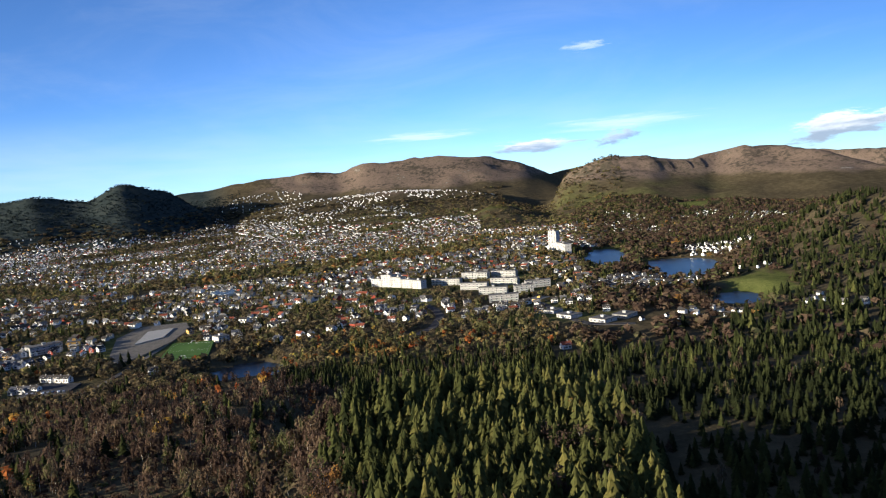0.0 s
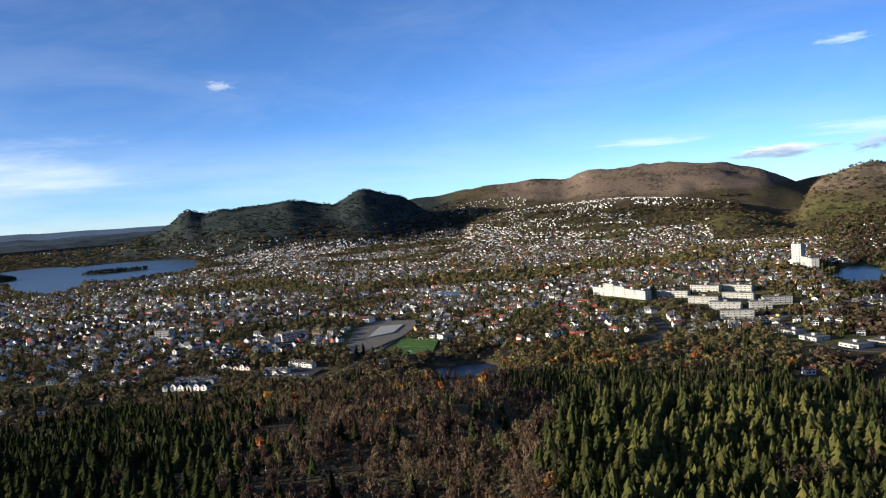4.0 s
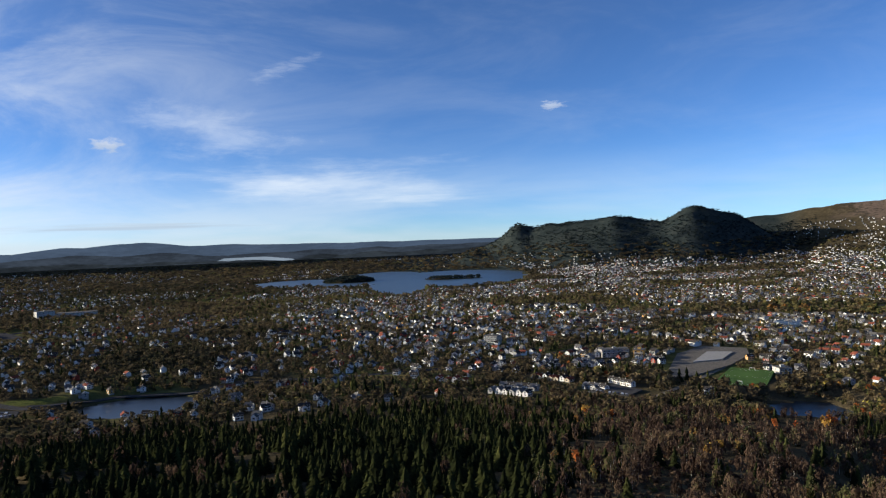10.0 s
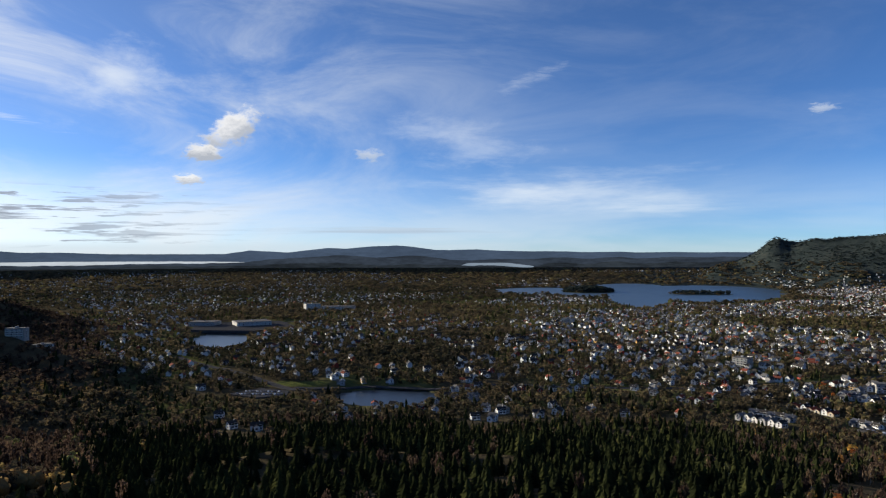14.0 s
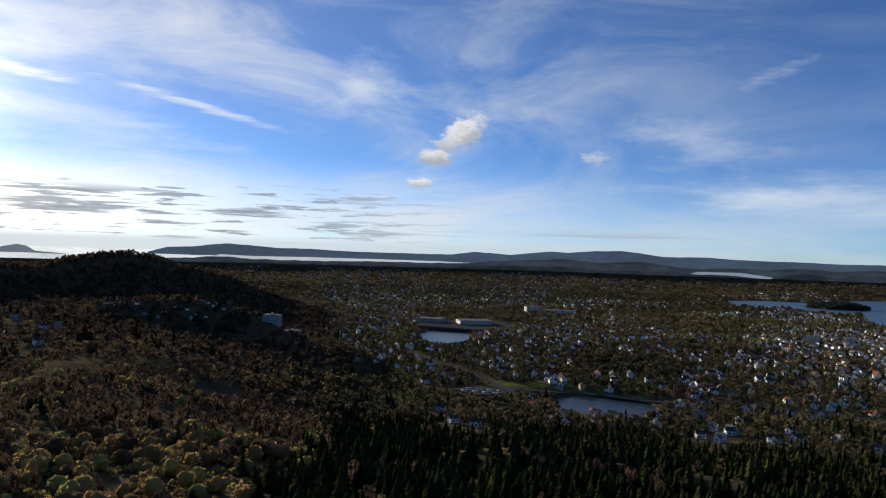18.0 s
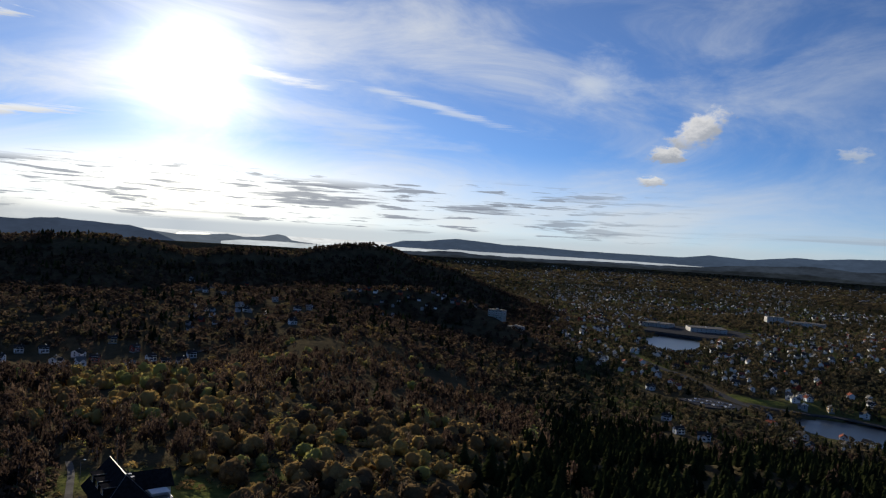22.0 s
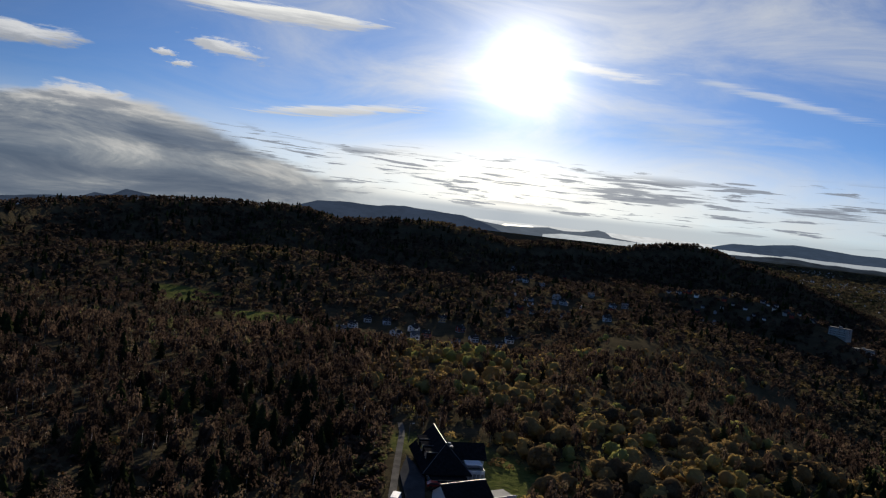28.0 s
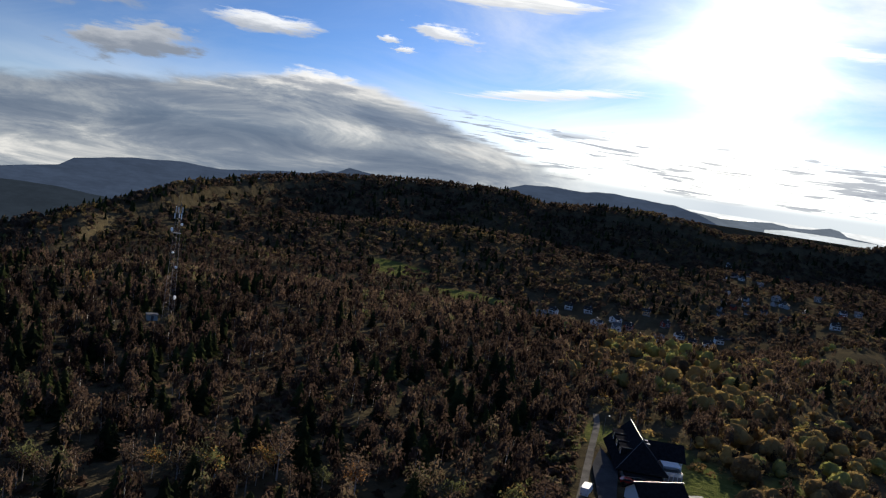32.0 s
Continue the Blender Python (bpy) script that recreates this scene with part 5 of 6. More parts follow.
def villa():
    ob = new("villa")
    ob.matrix_basis = stand(-117.9, 199, 14, 0)
    tagged(ob, "large white villa with steep black slate roofs", "house")
    take(ob.location.x, ob.location.y, 15, 26)
    wall, roof = M_WALLS[0], M_SLATE
    # long main house, ridge away from the viewpoint, hipped at its near end
    part("wall", boxed(-5, 5, -8, 12, -2, 3.2), wall, ob)
    bm = bmesh.new()
    e = [(-6.7, -9.4, 2.3), (6.7, -9.4, 2.3), (6.7, 12.8, 2.3), (-6.7, 12.8, 2.3), (0, -4.4, 9.0), (0, 12.8, 9.0)]
    lo = [bm.verts.new((x, y, z - .3)) for x, y, z in e[:4]]
    v = [bm.verts.new(q) for q in e]
    for f in ((v[0], v[1], v[4]), (v[1], v[2], v[5], v[4]), (v[2], v[3], v[5]), (v[3], v[0], v[4], v[5]), (lo[0], lo[1], v[1], v[0]), (lo[1], lo[2], v[2], v[1]), (lo[2], lo[3], v[3], v[2]), (lo[3], lo[0], v[0], v[3]), lo[::-1]):
        bm.faces.new(f)
    main = part("roof", bm, roof, ob, "steep black slate roof")
    part("ridge_cap", boxed(-.13, .13, -4.4, 12.9, 8.95, 9.15), M_STEEL, main, "pale metal ridge cap")
    for s in (-1, 1):
        bm = bmesh.new()
        tube(bm, (0, -4.4, 9.05), (6.7 * s, -9.4, 2.38), .08, .08, 5)
        part("hip_cap", bm, M_STEEL, main)
    # side wing with a lower ridge
    bm = bmesh.new()
    solid(bm, [(-3.6, -2), (3.6, -2), (3.6, 4.2), (0, 6.9), (-3.6, 4.2)], "x", 4.5, 12)
    bmesh.ops.translate(bm, vec=(0, 2.5, 0), verts=bm.verts[:])
    part("side_wing", bm, wall, ob)
    bm = bmesh.new()
    solid(bm, [(-4.3, 3.7), (0, 7.0), (4.3, 3.7), (4.3, 4.0), (0, 7.35), (-4.3, 4.0)], "x", 0, 12.7)
    bmesh.ops.translate(bm, vec=(0, 2.5, 0), verts=bm.verts[:])
    part("side_roof", bm, roof, ob, "black slate roof of the wing")
    # dormers on the near slope, with flat pale tops
    for y, x in ((-3.5, -3.2), (2.0, -3.2), (7.5, -3.2)):
        d = part("dormer", boxed(x - 2.0, x + 2.4, y - 1.5, y + 1.5, 4.4, 6.6), roof, ob)
        part("dormer_roof", boxed(x - 2.3, x + 2.6, y - 1.8, y + 1.8, 6.6, 6.78), roof, d)
        part("fascia", boxed(x - 2.34, x + 2.6, y - 1.86, y - 1.8, 6.6, 6.82), M_STEEL, d, "pale metal dormer edge")
        glazed(d, pose(x - 2.0, y, 4.9, 0, 0, -90), True)
    for y in (-2.2, 0.4):
        part("skylight", boxed(1.6, 2.5, y - .5, y + .5, 7.2, 7.75), M_GLASS, main)
    # front porch and terrace
    part("front_bay", boxed(-4.2, 4.6, -10.2, -7.9, -2, 1.5), wall, ob)
    part("bay_roof", boxed(-4.8, 5.2, -11.0, -7.9, 1.5, 1.75), roof, ob)
    terrace = part("terrace", boxed(5.02, 11.0, -6.5, -1.4, -2, 1.6), M_CONCRETE, ob, "white walled terrace")
    part("railing", boxed(4.9, 11.0, -6.55, -6.4, 1.6, 2.6), M_LINE, terrace)
    part("railing", boxed(10.9, 11.05, -6.5, -1.4, 1.6, 2.6), M_LINE, terrace)
    for i in range(6):
        part("post", boxed(5.2 + i * 1.1, 5.35 + i * 1.1, -7.1, -6.9, -1, 2.9), M_LINE, terrace)
    part("awning", boxed(6.0, 10.6, -5.5, -1.4, 3.6, 3.8), M_LINE, ob, "white awning over the terrace")
    for x in (-3.0, -1.0, 1.0, 3.2):
        glazed(ob, pose(x, -10.2, -0.4), True)
    for y in (-5, -2, 1, 4, 7):
        glazed(ob, pose(-5, y, 0.2, 0, 0, -90), True)
    part("door", boxed(-5.1, -4.95, -.6, .6, -.6, 1.6), M_WOOD, ob, "dark wooden door")


villa()


def annex():
    """Lower house in front of the villa, half out of sight."""
    ob = new("garage")
    ob.matrix_basis = stand(-115.9, 176, 35, 0)
    tagged(ob, "low garage with a black gable roof below the villa", "garage")
    take(ob.location.x, ob.location.y, 10, 20)
    bm = bmesh.new()
    solid(bm, [(-4, -2), (4, -2), (4, 2.6), (0, 5.4), (-4, 2.6)], "x", -6, 6)
    part("wall", bm, M_WALLS[0], ob)
    bm = bmesh.new()
    gable(bm, 12, 8, 2.6, 2.8, 0.6)
    roof = part("roof", bm, M_SLATE, ob)
    part("ridge_cap", boxed(-6.7, 6.7, -.18, .18, 5.6, 5.8), M_STEEL, roof)
    part("garage_door", boxed(-2.5, 0.5, -4.08, -3.95, 0, 2.2), M_WOOD, ob)
    part("terrace_rail", boxed(6.3, 15.0, -2.4, -2.2, 1.0, 1.7), M_LINE, ob, "pale terrace parapet")
    part("terrace", boxed(6.2, 15.0, -2.3, 3.5, -3, 1.0), M_CONCRETE, ob, "pale flat terrace beside the garage")
    glazed(ob, pose(6, 0, 1.0, 0, 0, 90))


annex()


def street_lamp(a, r):
    ob = new("street_lamp")
    ob.matrix_basis = stand(a, r)
    tagged(ob, "steel street lamp beside the gravel drive", "street lamp")
    bm = bmesh.new()
    tube(bm, (0, 0, 0), (0, 0, 6), .09, .06)
    part("pole", bm, M_STEEL, ob)
    bm = bmesh.new()
    tube(bm, (0, 0, 6), (.9, 0, 6.2), .05, .04)
    part("arm", bm, M_STEEL, ob)
    part("lamp_head", boxed(.7, 1.3, -.14, .14, 6.1, 6.25), M_PLASTIC, ob)


street_lamp(-120.6, 222)

# ------------------------------------------------------------------ the lattice mast


def mast():
    ob = new("radio_mast")
    ob.matrix_basis = stand(-155.2, 312, 0)
    tagged(ob, "tall grey lattice radio mast with white dishes", "mast")
    take(ob.location.x, ob.location.y, 7, 16)
    H, base, top = 47.0, 2.6, 1.0
    legs = []
    for k in range(3):
        an = math.radians(90 + 120 * k)
        legs.append((Vector((base * math.cos(an), base * math.sin(an), -1)), Vector((top * math.cos(an), top * math.sin(an), H))))
        bm = bmesh.new()
        tube(bm, *legs[-1], .09, .06)
        part("leg", bm, M_STEEL, ob)
    steps = 18
    for i in range(steps):
        for k in range(3):
            a, b = legs[k], legs[(k + 1) % 3]
            p, q = a[0].lerp(a[1], i / steps), b[0].lerp(b[1], (i + 1) / steps)
            bm = bmesh.new()
            tube(bm, p, q, .035, .035, 4)
            part("brace", bm, M_STEEL, ob)
            bm = bmesh.new()
            tube(bm, a[0].lerp(a[1], (i + 1) / steps), q, .03, .03, 4)
            part("strut", bm, M_STEEL, ob)
    for z, an, r in ((37, 200, .9), (39.5, 320, .6), (28, 250, .5), (22, 300, .5), (9.5, 330, .9)):
        c = Vector((1.9 * math.cos(radians(an)), 1.9 * math.sin(radians(an)), z))
        d = Vector((math.cos(radians(an)), math.sin(radians(an)), 0))
        bm = bmesh.new()
        tube(bm, c, c + d * .45, r, r * .92, 14)
        dish = part("dish", bm, M_PLASTIC, ob, "round white dish")
        bm = bmesh.new()
        tube(bm, c - d * 1.0, c, .07, .07)
        part("bracket", bm, M_STEEL, dish)
    for k in range(6):
        an = radians(60 * k + 20)
        z = 41.5 if k % 2 else 44.0
        part("panel_antenna", boxed(1.5 * math.cos(an) - .16, 1.5 * math.cos(an) + .16, 1.5 * math.sin(an) - .1, 1.5 * math.sin(an) + .1, z, z + 2.3), M_PLASTIC, ob, "white upright antenna panel")
    for dx in (-.5, .6):
        bm = bmesh.new()
        tube(bm, (dx, 0, H), (dx, 0, H + 4.2), .06, .03)
        part("whip_antenna", bm, M_STEEL, ob)
    part("platform", boxed(-1.6, 1.6, -1.6, 1.6, 35.6, 35.75), M_STEEL, ob)


mast()


def hut(a, r):
    ob = new("equipment_hut")
    ob.matrix_basis = stand(a, r, 10)
    tagged(ob, "small grey equipment hut at the mast", "hut")
    part("wall", boxed(-2, 2, -1.5, 1.5, -1, 2.4), M_PANEL, ob)
    part("roof", boxed(-2.2, 2.2, -1.7, 1.7, 2.4, 2.6), M_STEEL, ob)
    part("door", boxed(-.5, .5, -1.56, -1.45, 0, 2.0), M_STEEL, ob)


hut(-156.3, 309)

# ------------------------------------------------------------------ trees
rng = np.random.RandomState(11)


def fir_shape(tiers, arms, rs):
    """A ragged conifer one metre high: stacked stars that droop."""
    vs, fs = [], []
    for k in range(tiers):
        t = k / tiers
        top, low = 0.12 + 0.88 * (t + 1.25 / tiers), 0.08 + 0.88 * t
        rad = 0.235 * (1 - t) ** 0.85 + 0.012
        base = len(vs)
        vs.append((rs.normal(0, 0.006), rs.normal(0, 0.006), min(top, 1.0)))
        turn = rs.rand() * 6.28
        for i in range(arms * 2):
            q = rad * (1.0 if i % 2 == 0 else 0.66) * rs.uniform(0.75, 1.2)
            an = turn + math.pi * i / arms
            vs.append((q * math.cos(an), q * math.sin(an), low + (0.0 if i % 2 == 0 else 0.05) + rs.normal(0, 0.012)))
        for i in range(arms * 2):
            fs.append((base, base + 1 + i, base + 1 + (i + 1) % (arms * 2)))
    return np.array(vs), np.array(fs)


def leafy_shape(lobes, cards, rs, wide=0.34, low=0.2, size=0.16, tall=1.0):
    """A crown one metre high: leaf clumps along the skin of a few uneven lobes."""
    mids = [(np.array([0, 0, 0.5 + low * .5]), wide, (1 - low) * .5)]
    for i in range(lobes - 1):
        an, q = rs.rand() * 6.28, wide * rs.uniform(0.4, 0.75)
        f = rs.uniform(.45, .7)
        mids.append((np.array([q * math.cos(an), q * math.sin(an), rs.uniform(low + .2, .8)]), wide * f, (1 - low) * .4 * f))
    n = cards
    pick = rs.randint(lobes, size=n)
    d = rs.normal(size=(n, 3))
    d[:, 2] = np.where(d[:, 2] < -.8, -d[:, 2], d[:, 2])
    d /= np.linalg.norm(d, axis=1)[:, None]
    c = np.array([mids[k][0] for k in pick])
    rad = np.array([(mids[k][1], mids[k][1], mids[k][2]) for k in pick])
    p = c + d * rad * rs.uniform(.72, 1.08, (n, 1))
    p[:, 2] = np.clip(p[:, 2], low * .5, 1.0)
    nrm = d + rs.normal(0, .45, (n, 3))
    nrm /= np.linalg.norm(nrm, axis=1)[:, None]
    u = np.cross(nrm, rs.normal(size=(n, 3)))
    u /= np.linalg.norm(u, axis=1)[:, None]
    v = np.cross(nrm, u)
    s = size * rs.uniform(.65, 1.35, (n, 1))
    stretch = np.array([1, 1, tall])
    vs = np.stack([p + (-u * .5 - v * .35) * s * stretch, p + (u * .5 - v * .3) * s * stretch, p + v * .6 * s * stretch], 1)
    return vs.reshape(-1, 3), np.arange(3 * n).reshape(-1, 3)


BALLS = {}


def lobe(rs, mid, rad, level=2, jag=0.11):
    """A lumpy closed clump of leaves."""
    if level not in BALLS:
        bm = bmesh.new()
        bmesh.ops.create_icosphere(bm, subdivisions=level, radius=1.0)
        BALLS[level] = np.array([v.co[:] for v in bm.verts]), np.array([[v.index for v in f.verts] for f in bm.faces])
        bm.free()
    v, f = BALLS[level]
    return np.array(mid) + v * np.array(rad) * (1 + rs.normal(0, jag, (len(v), 1))), f


def puff_shape(lobes, cards, rs, wide=0.42, low=0.08, size=0.1, level=2):
    """A round crown one metre high: uneven lobes with loose leaf clumps over them."""
    sets = [lobe(rs, (0, 0, 0.52), (wide * .86, wide * .86, 0.44), level)]
    for i in range(lobes - 1):
        an, q = rs.rand() * 6.28, wide * rs.uniform(.4, .7)
        k = wide * rs.uniform(.5, .7)
        sets.append(lobe(rs, (q * math.cos(an), q * math.sin(an), rs.uniform(.3, .72)), (k, k, k * .85), level))
    if cards:
        sets.append(leafy_shape(lobes, cards, rs, wide, low, size))
    vs, fs, off = [], [], 0
    for v, f in sets:
        vs.append(v)
        fs.append(f + off)
        off += len(v)
    return np.concatenate(vs), np.concatenate(fs)


def scatter(name, shapes, x, y, height, spread, tint, mat, label, category="trees"):
    z = ground(x, y) - 0.4
    vs, fs, ts, off = [], [], [], 0
    kind = rng.randint(len(shapes), size=len(x))
    for k, (sv, sf) in enumerate(shapes):
        s = np.nonzero(kind == k)[0]
        if not len(s):
            continue
        turn = rng.rand(len(s)) * 6.28
        c, sn = np.cos(turn)[:, None], np.sin(turn)[:, None]
        px = (sv[None, :, 0] * c - sv[None, :, 1] * sn) * (height * spread)[s][:, None] + x[s][:, None]
        py = (sv[None, :, 0] * sn + sv[None, :, 1] * c) * (height * spread)[s][:, None] + y[s][:, None]
        pz = sv[None, :, 2] * height[s][:, None] + z[s][:, None]
        vs.append(np.stack([px, py, pz], -1).reshape(-1, 3))
        fs.append((sf[None] + (np.arange(len(s)) * len(sv))[:, None, None]).reshape(-1, 3) + off)
        ts.append(np.repeat(tint[s], len(sv)))
        off += len(s) * len(sv)
    ob = new(name, mesh_from(name, np.concatenate(vs), np.concatenate(fs), [mat], attrs=(("tint", np.concatenate(ts)),), smooth_faces=mat is not M_CONIFER))
    return tagged(ob, label, category, kind="stuff")


def sow(n, a0, a1, r0, r1):
    a = np.radians(rng.uniform(a0, a1, n))
    r = np.sqrt(rng.uniform(r0 * r0, r1 * r1, n))
    return r * np.sin(a), r * np.cos(a)


def conifer_share(x, y):
    """How much of the wood is conifer, 0 to 1."""
    a, r = polar(x, y)
    a = a + 10 * rough(x, y, 110, 3)
    f = smooth(a, -13, -5) * (1 - smooth(r, 560, 640))
    f = np.maximum(f, (1 - smooth(a, -39, -27)) * smooth(a, -92, -84) * (1 - smooth(r, 560, 660)))
    f = np.maximum(f, smooth(a, 17, 24) * (1 - smooth(r, 1500, 1900)) * 0.95)
    f = np.maximum(f, 0.30 * smooth(rough(x, y, 90, 3), 0.0, 0.4) * (a < -125))
    f = np.maximum(f, np.where((a < -84) & (a > -124) & (r < 700), 0.0, 0.14))
    return np.clip(f + 0.35 * rough(x, y, 70, 3) * np.where(f > 0.01, 1, 0.15), 0.01, 0.97)


firs = [fir_shape(8, 5, np.random.RandomState(k)) for k in range(6)]
firs_mid = [fir_shape(5, 4, np.random.RandomState(k)) for k in range(6)]
firs_far = [fir_shape(2, 4, np.random.RandomState(k)) for k in range(5)]
leafy = [puff_shape(3, 90, np.random.RandomState(k), 0.44, 0.1, 0.15) for k in range(8)]
birchy = [leafy_shape(4, 150, np.random.RandomState(60 + k), 0.2, 0.1, 0.062, 2.2) for k in range(8)]
leafy_mid = [puff_shape(1, 34, np.random.RandomState(k), 0.44, 0.1, 0.16) for k in range(8)]
birchy_mid = [leafy_shape(3, 44, np.random.RandomState(60 + k), 0.22, 0.06, 0.115, 2.0) for k in range(8)]
leafy_town = [leafy_shape(3, 24, np.random.RandomState(80 + k), 0.38, 0.0, 0.3) for k in range(9)]
leafy_far = [leafy_shape(2, 15, np.random.RandomState(k), 0.38, 0.0, 0.42) for k in range(9)]


def stem_shape(rs):
    """A thin leaning stem one metre high that forks once."""
    vs, fs = [], []
    lean = rs.normal(0, 0.04, 2)
    fork = rs.uniform(0.35, 0.6)
    for z0, z1, d in ((0.0, 1.0, lean), (fork, 0.9, lean + rs.normal(0, 0.1, 2))):
        p, q = np.array([*(lean * z0), z0]), np.array([*(lean * z0 + d * (z1 - z0)), z1])
        k, w0 = len(vs), 0.011 * (1 - 0.5 * z0)
        for i in range(3):
            c = np.array([math.cos(2.1 * i), math.sin(2.1 * i), 0])
            vs += [p + c * w0, q + c * w0 * 0.3]
        for i in range(3):
            j = (i + 1) % 3
            fs += [(k + 2 * i, k + 2 * j, k + 2 * j + 1), (k + 2 * i, k + 2 * j + 1, k + 2 * i + 1)]
    return np.array(vs), np.array(fs)


stems = [stem_shape(np.random.RandomState(90 + k)) for k in range(8)]


def sprinkle(name, shapes, mat, label, x, y, h, wide, tint):
    return scatter(name, shapes, x, y, h, np.full(len(x), 1.0) * wide, tint, mat, label)


def grown(x, y):
    """Where trees may stand."""
    r = np.hypot(x, y)
    ok = ~wet(x, y) & (meadow_mask(x, y) < 0.35) & free(x, y)
    for k in (0.35, 0.7, 1.0, 1.4, 1.8, 2.2, 2.7, 3.2):
        ok &= ~wet(x * (1 + k * 4.0 / 140), y * (1 + k * 4.0 / 140), 0.9) | ((r > 900) & (k > 0.6))
    return ok


# ------------------------------------------------------------------ single trees near the viewpoint


def crown_mesh(name, verts, faces, mat, tint):
    return mesh_from(name, verts, faces, [mat], attrs=(("tint", np.full(len(verts), tint)),))


def spruce(tint, seed, height):
    """A spruce with whorls of drooping branches."""
    rs = np.random.RandomState(seed)
    ob = new("spruce_tree")
    tagged(ob, "tall green spruce on the slope below the viewpoint", "tree", "trees near the viewpoint")
    bm = bmesh.new()
    tube(bm, (0, 0, -1), (0, 0, height * .96), height * .014, .02, 6)
    part("trunk", bm, M_BARK, ob)
    vs, fs = [], []
    n = 22
    for k in range(n):
        z = height * (0.10 + 0.87 * k / n)
        reach = height * 0.33 * (1 - k / n) ** 0.8 + 0.25
        for i in range(8):
            an = i * 0.785 + k * 0.5 + rs.normal(0, .15)
            r = reach * rs.uniform(0.7, 1.15)
            d, s = np.array([math.cos(an), math.sin(an)]), np.array([-math.sin(an), math.cos(an)])
            drop = -r * rs.uniform(0.18, 0.42)
            wdt = r * 0.24
            p = [(*(d * .08), z + .25), (*(d * r * .55 + s * wdt), z + drop * .45), (*(d * r), z + drop), (*(d * r * .55 - s * wdt), z + drop * .45), (*(d * r * .5), z + drop * .3 + r * .12)]
            q = len(vs)
            vs += p
            fs += [(q, q + 1, q + 4), (q + 1, q + 2, q + 4), (q + 2, q + 3, q + 4), (q + 3, q, q + 4)]
    q = len(vs)
    vs += [(0.12, 0, height * .95), (-.06, .1, height * .95), (-.06, -.1, height * .95), (0, 0, height)]
    fs += [(q, q + 1, q + 3), (q + 1, q + 2, q + 3), (q + 2, q, q + 3)]
    c = new("crown", crown_mesh("crown", vs, fs, M_CONIFER, tint))
    c.parent = ob
    return ob


def broadleaf(mat, tint, seed, height, wide, leaves, size, label, bark):
    """A trunk that forks into limbs, and a loose crown of small leaf clumps."""
    rs = np.random.RandomState(seed)
    ob = new("broadleaf_tree")
    tagged(ob, label, "tree", "trees near the viewpoint")
    bm = bmesh.new()
    lean = Vector((rs.normal(0, .05), rs.normal(0, .05), 1))
    fork = lean * height * .38
    tube(bm, (0, 0, -1), fork, height * .018, height * .012, 6)
    tube(bm, fork, lean * height * .85, height * .012, .02, 5)
    part("trunk", bm, bark, ob)
    tips = [lean * height * .85]
    for i in range(4):
        an = i * 1.57 + rs.normal(0, .2)
        st = lean * height * rs.uniform(.3, .62)
        en = st + Vector((math.cos(an) * wide * rs.uniform(.5, .85), math.sin(an) * wide * rs.uniform(.5, .85), height * rs.uniform(.14, .3)))
        bm = bmesh.new()
        tube(bm, st, en, height * .008, .015, 4)
        part("limb", bm, bark, ob)
        tips += [en, (st + en) / 2]
    vs, fs = [], []
    for i in range(leaves):
        c = np.array(tips[rs.randint(len(tips))]) + rs.normal(0, 1, 3) * (wide * .27, wide * .27, height * .085)
        a, b = rs.normal(size=3), rs.normal(size=3)
        a, b = a / np.linalg.norm(a) * size * rs.uniform(.6, 1.3), b / np.linalg.norm(b) * size * rs.uniform(.6, 1.3)
        q = len(vs)
        vs += [c - a * .5, c + b * .5, c + a * .5, c - b * .5]
        fs += [(q, q + 1, q + 2), (q, q + 2, q + 3)]
    if mat is M_GOLD:
        for p in tips[:7]:
            k = wide * rs.uniform(.34, .5)
            v, f = lobe(rs, p, (k, k, k * .9))
            fs += [tuple(q) for q in (f + len(vs)).tolist()]
            vs += v.tolist()
    c = new("crown", crown_mesh("crown", vs, fs, mat, tint))
    c.parent = ob
    return ob


BIRCH, OAK = "half-bare brown birch on the slope", "round golden-leaved tree on the hillside"
stock = {"fir": [spruce(t, k, h) for k, (t, h) in enumerate(((.35, 8.5), (.6, 9.5), (.75, 8), (.95, 7), (.5, 9)))],
         "brown": [broadleaf(M_BROWN, t, 20 + k, h, 2.8, 420, .5, BIRCH, M_BIRCH) for k, (t, h) in enumerate(((.2, 10), (.45, 11), (.6, 9.5), (.8, 9), (.95, 8)))],
         "gold": [broadleaf(M_GOLD, t, 40 + k, h, 3.1, 560, .55, OAK, M_BARK) for k, (t, h) in enumerate(((.3, 7.5), (.55, 8.5), (.75, 7), (.95, 6.5)))]}
first = {k: 0 for k in stock}

# woods round the viewpoint
x, y = sow(24000, -172, 40, 90, 650)
x2, y2 = sow(2600, -12, 24, 105, 240)
x, y = np.concatenate([x, x2]), np.concatenate([y, y2])
a, r = polar(x, y)
thick = 0.55 + 1.5 * rough(x, y, 48, 3) + 0.4 * (conifer_share(x, y) > 0.5) + 0.4 * (a < -108)
ok = (built_up(x, y) < rng.rand(len(x))) & (r < 640 - 55 * smooth(a, -18, -12) * (1 - smooth(a, 12, 20)) + 45 * rough(x, y, 60, 3)) & grown(x, y) & (r > 95) & (thick > rng.rand(len(x)) * 0.6)
x, y, a, r = x[ok], y[ok], a[ok], r[ok]
wob = a + 9 * rough(x, y, 90, 3)
fir = conifer_share(x, y) > rng.rand(len(x))
gold = (smooth(wob, -84, -90) * (1 - smooth(wob, -119, -126)) * np.where(r > 430, 0.4, 0.85) * smooth(rough(x, y, 130, 2), -0.3, 0.05) > rng.rand(len(x))) & ~fir
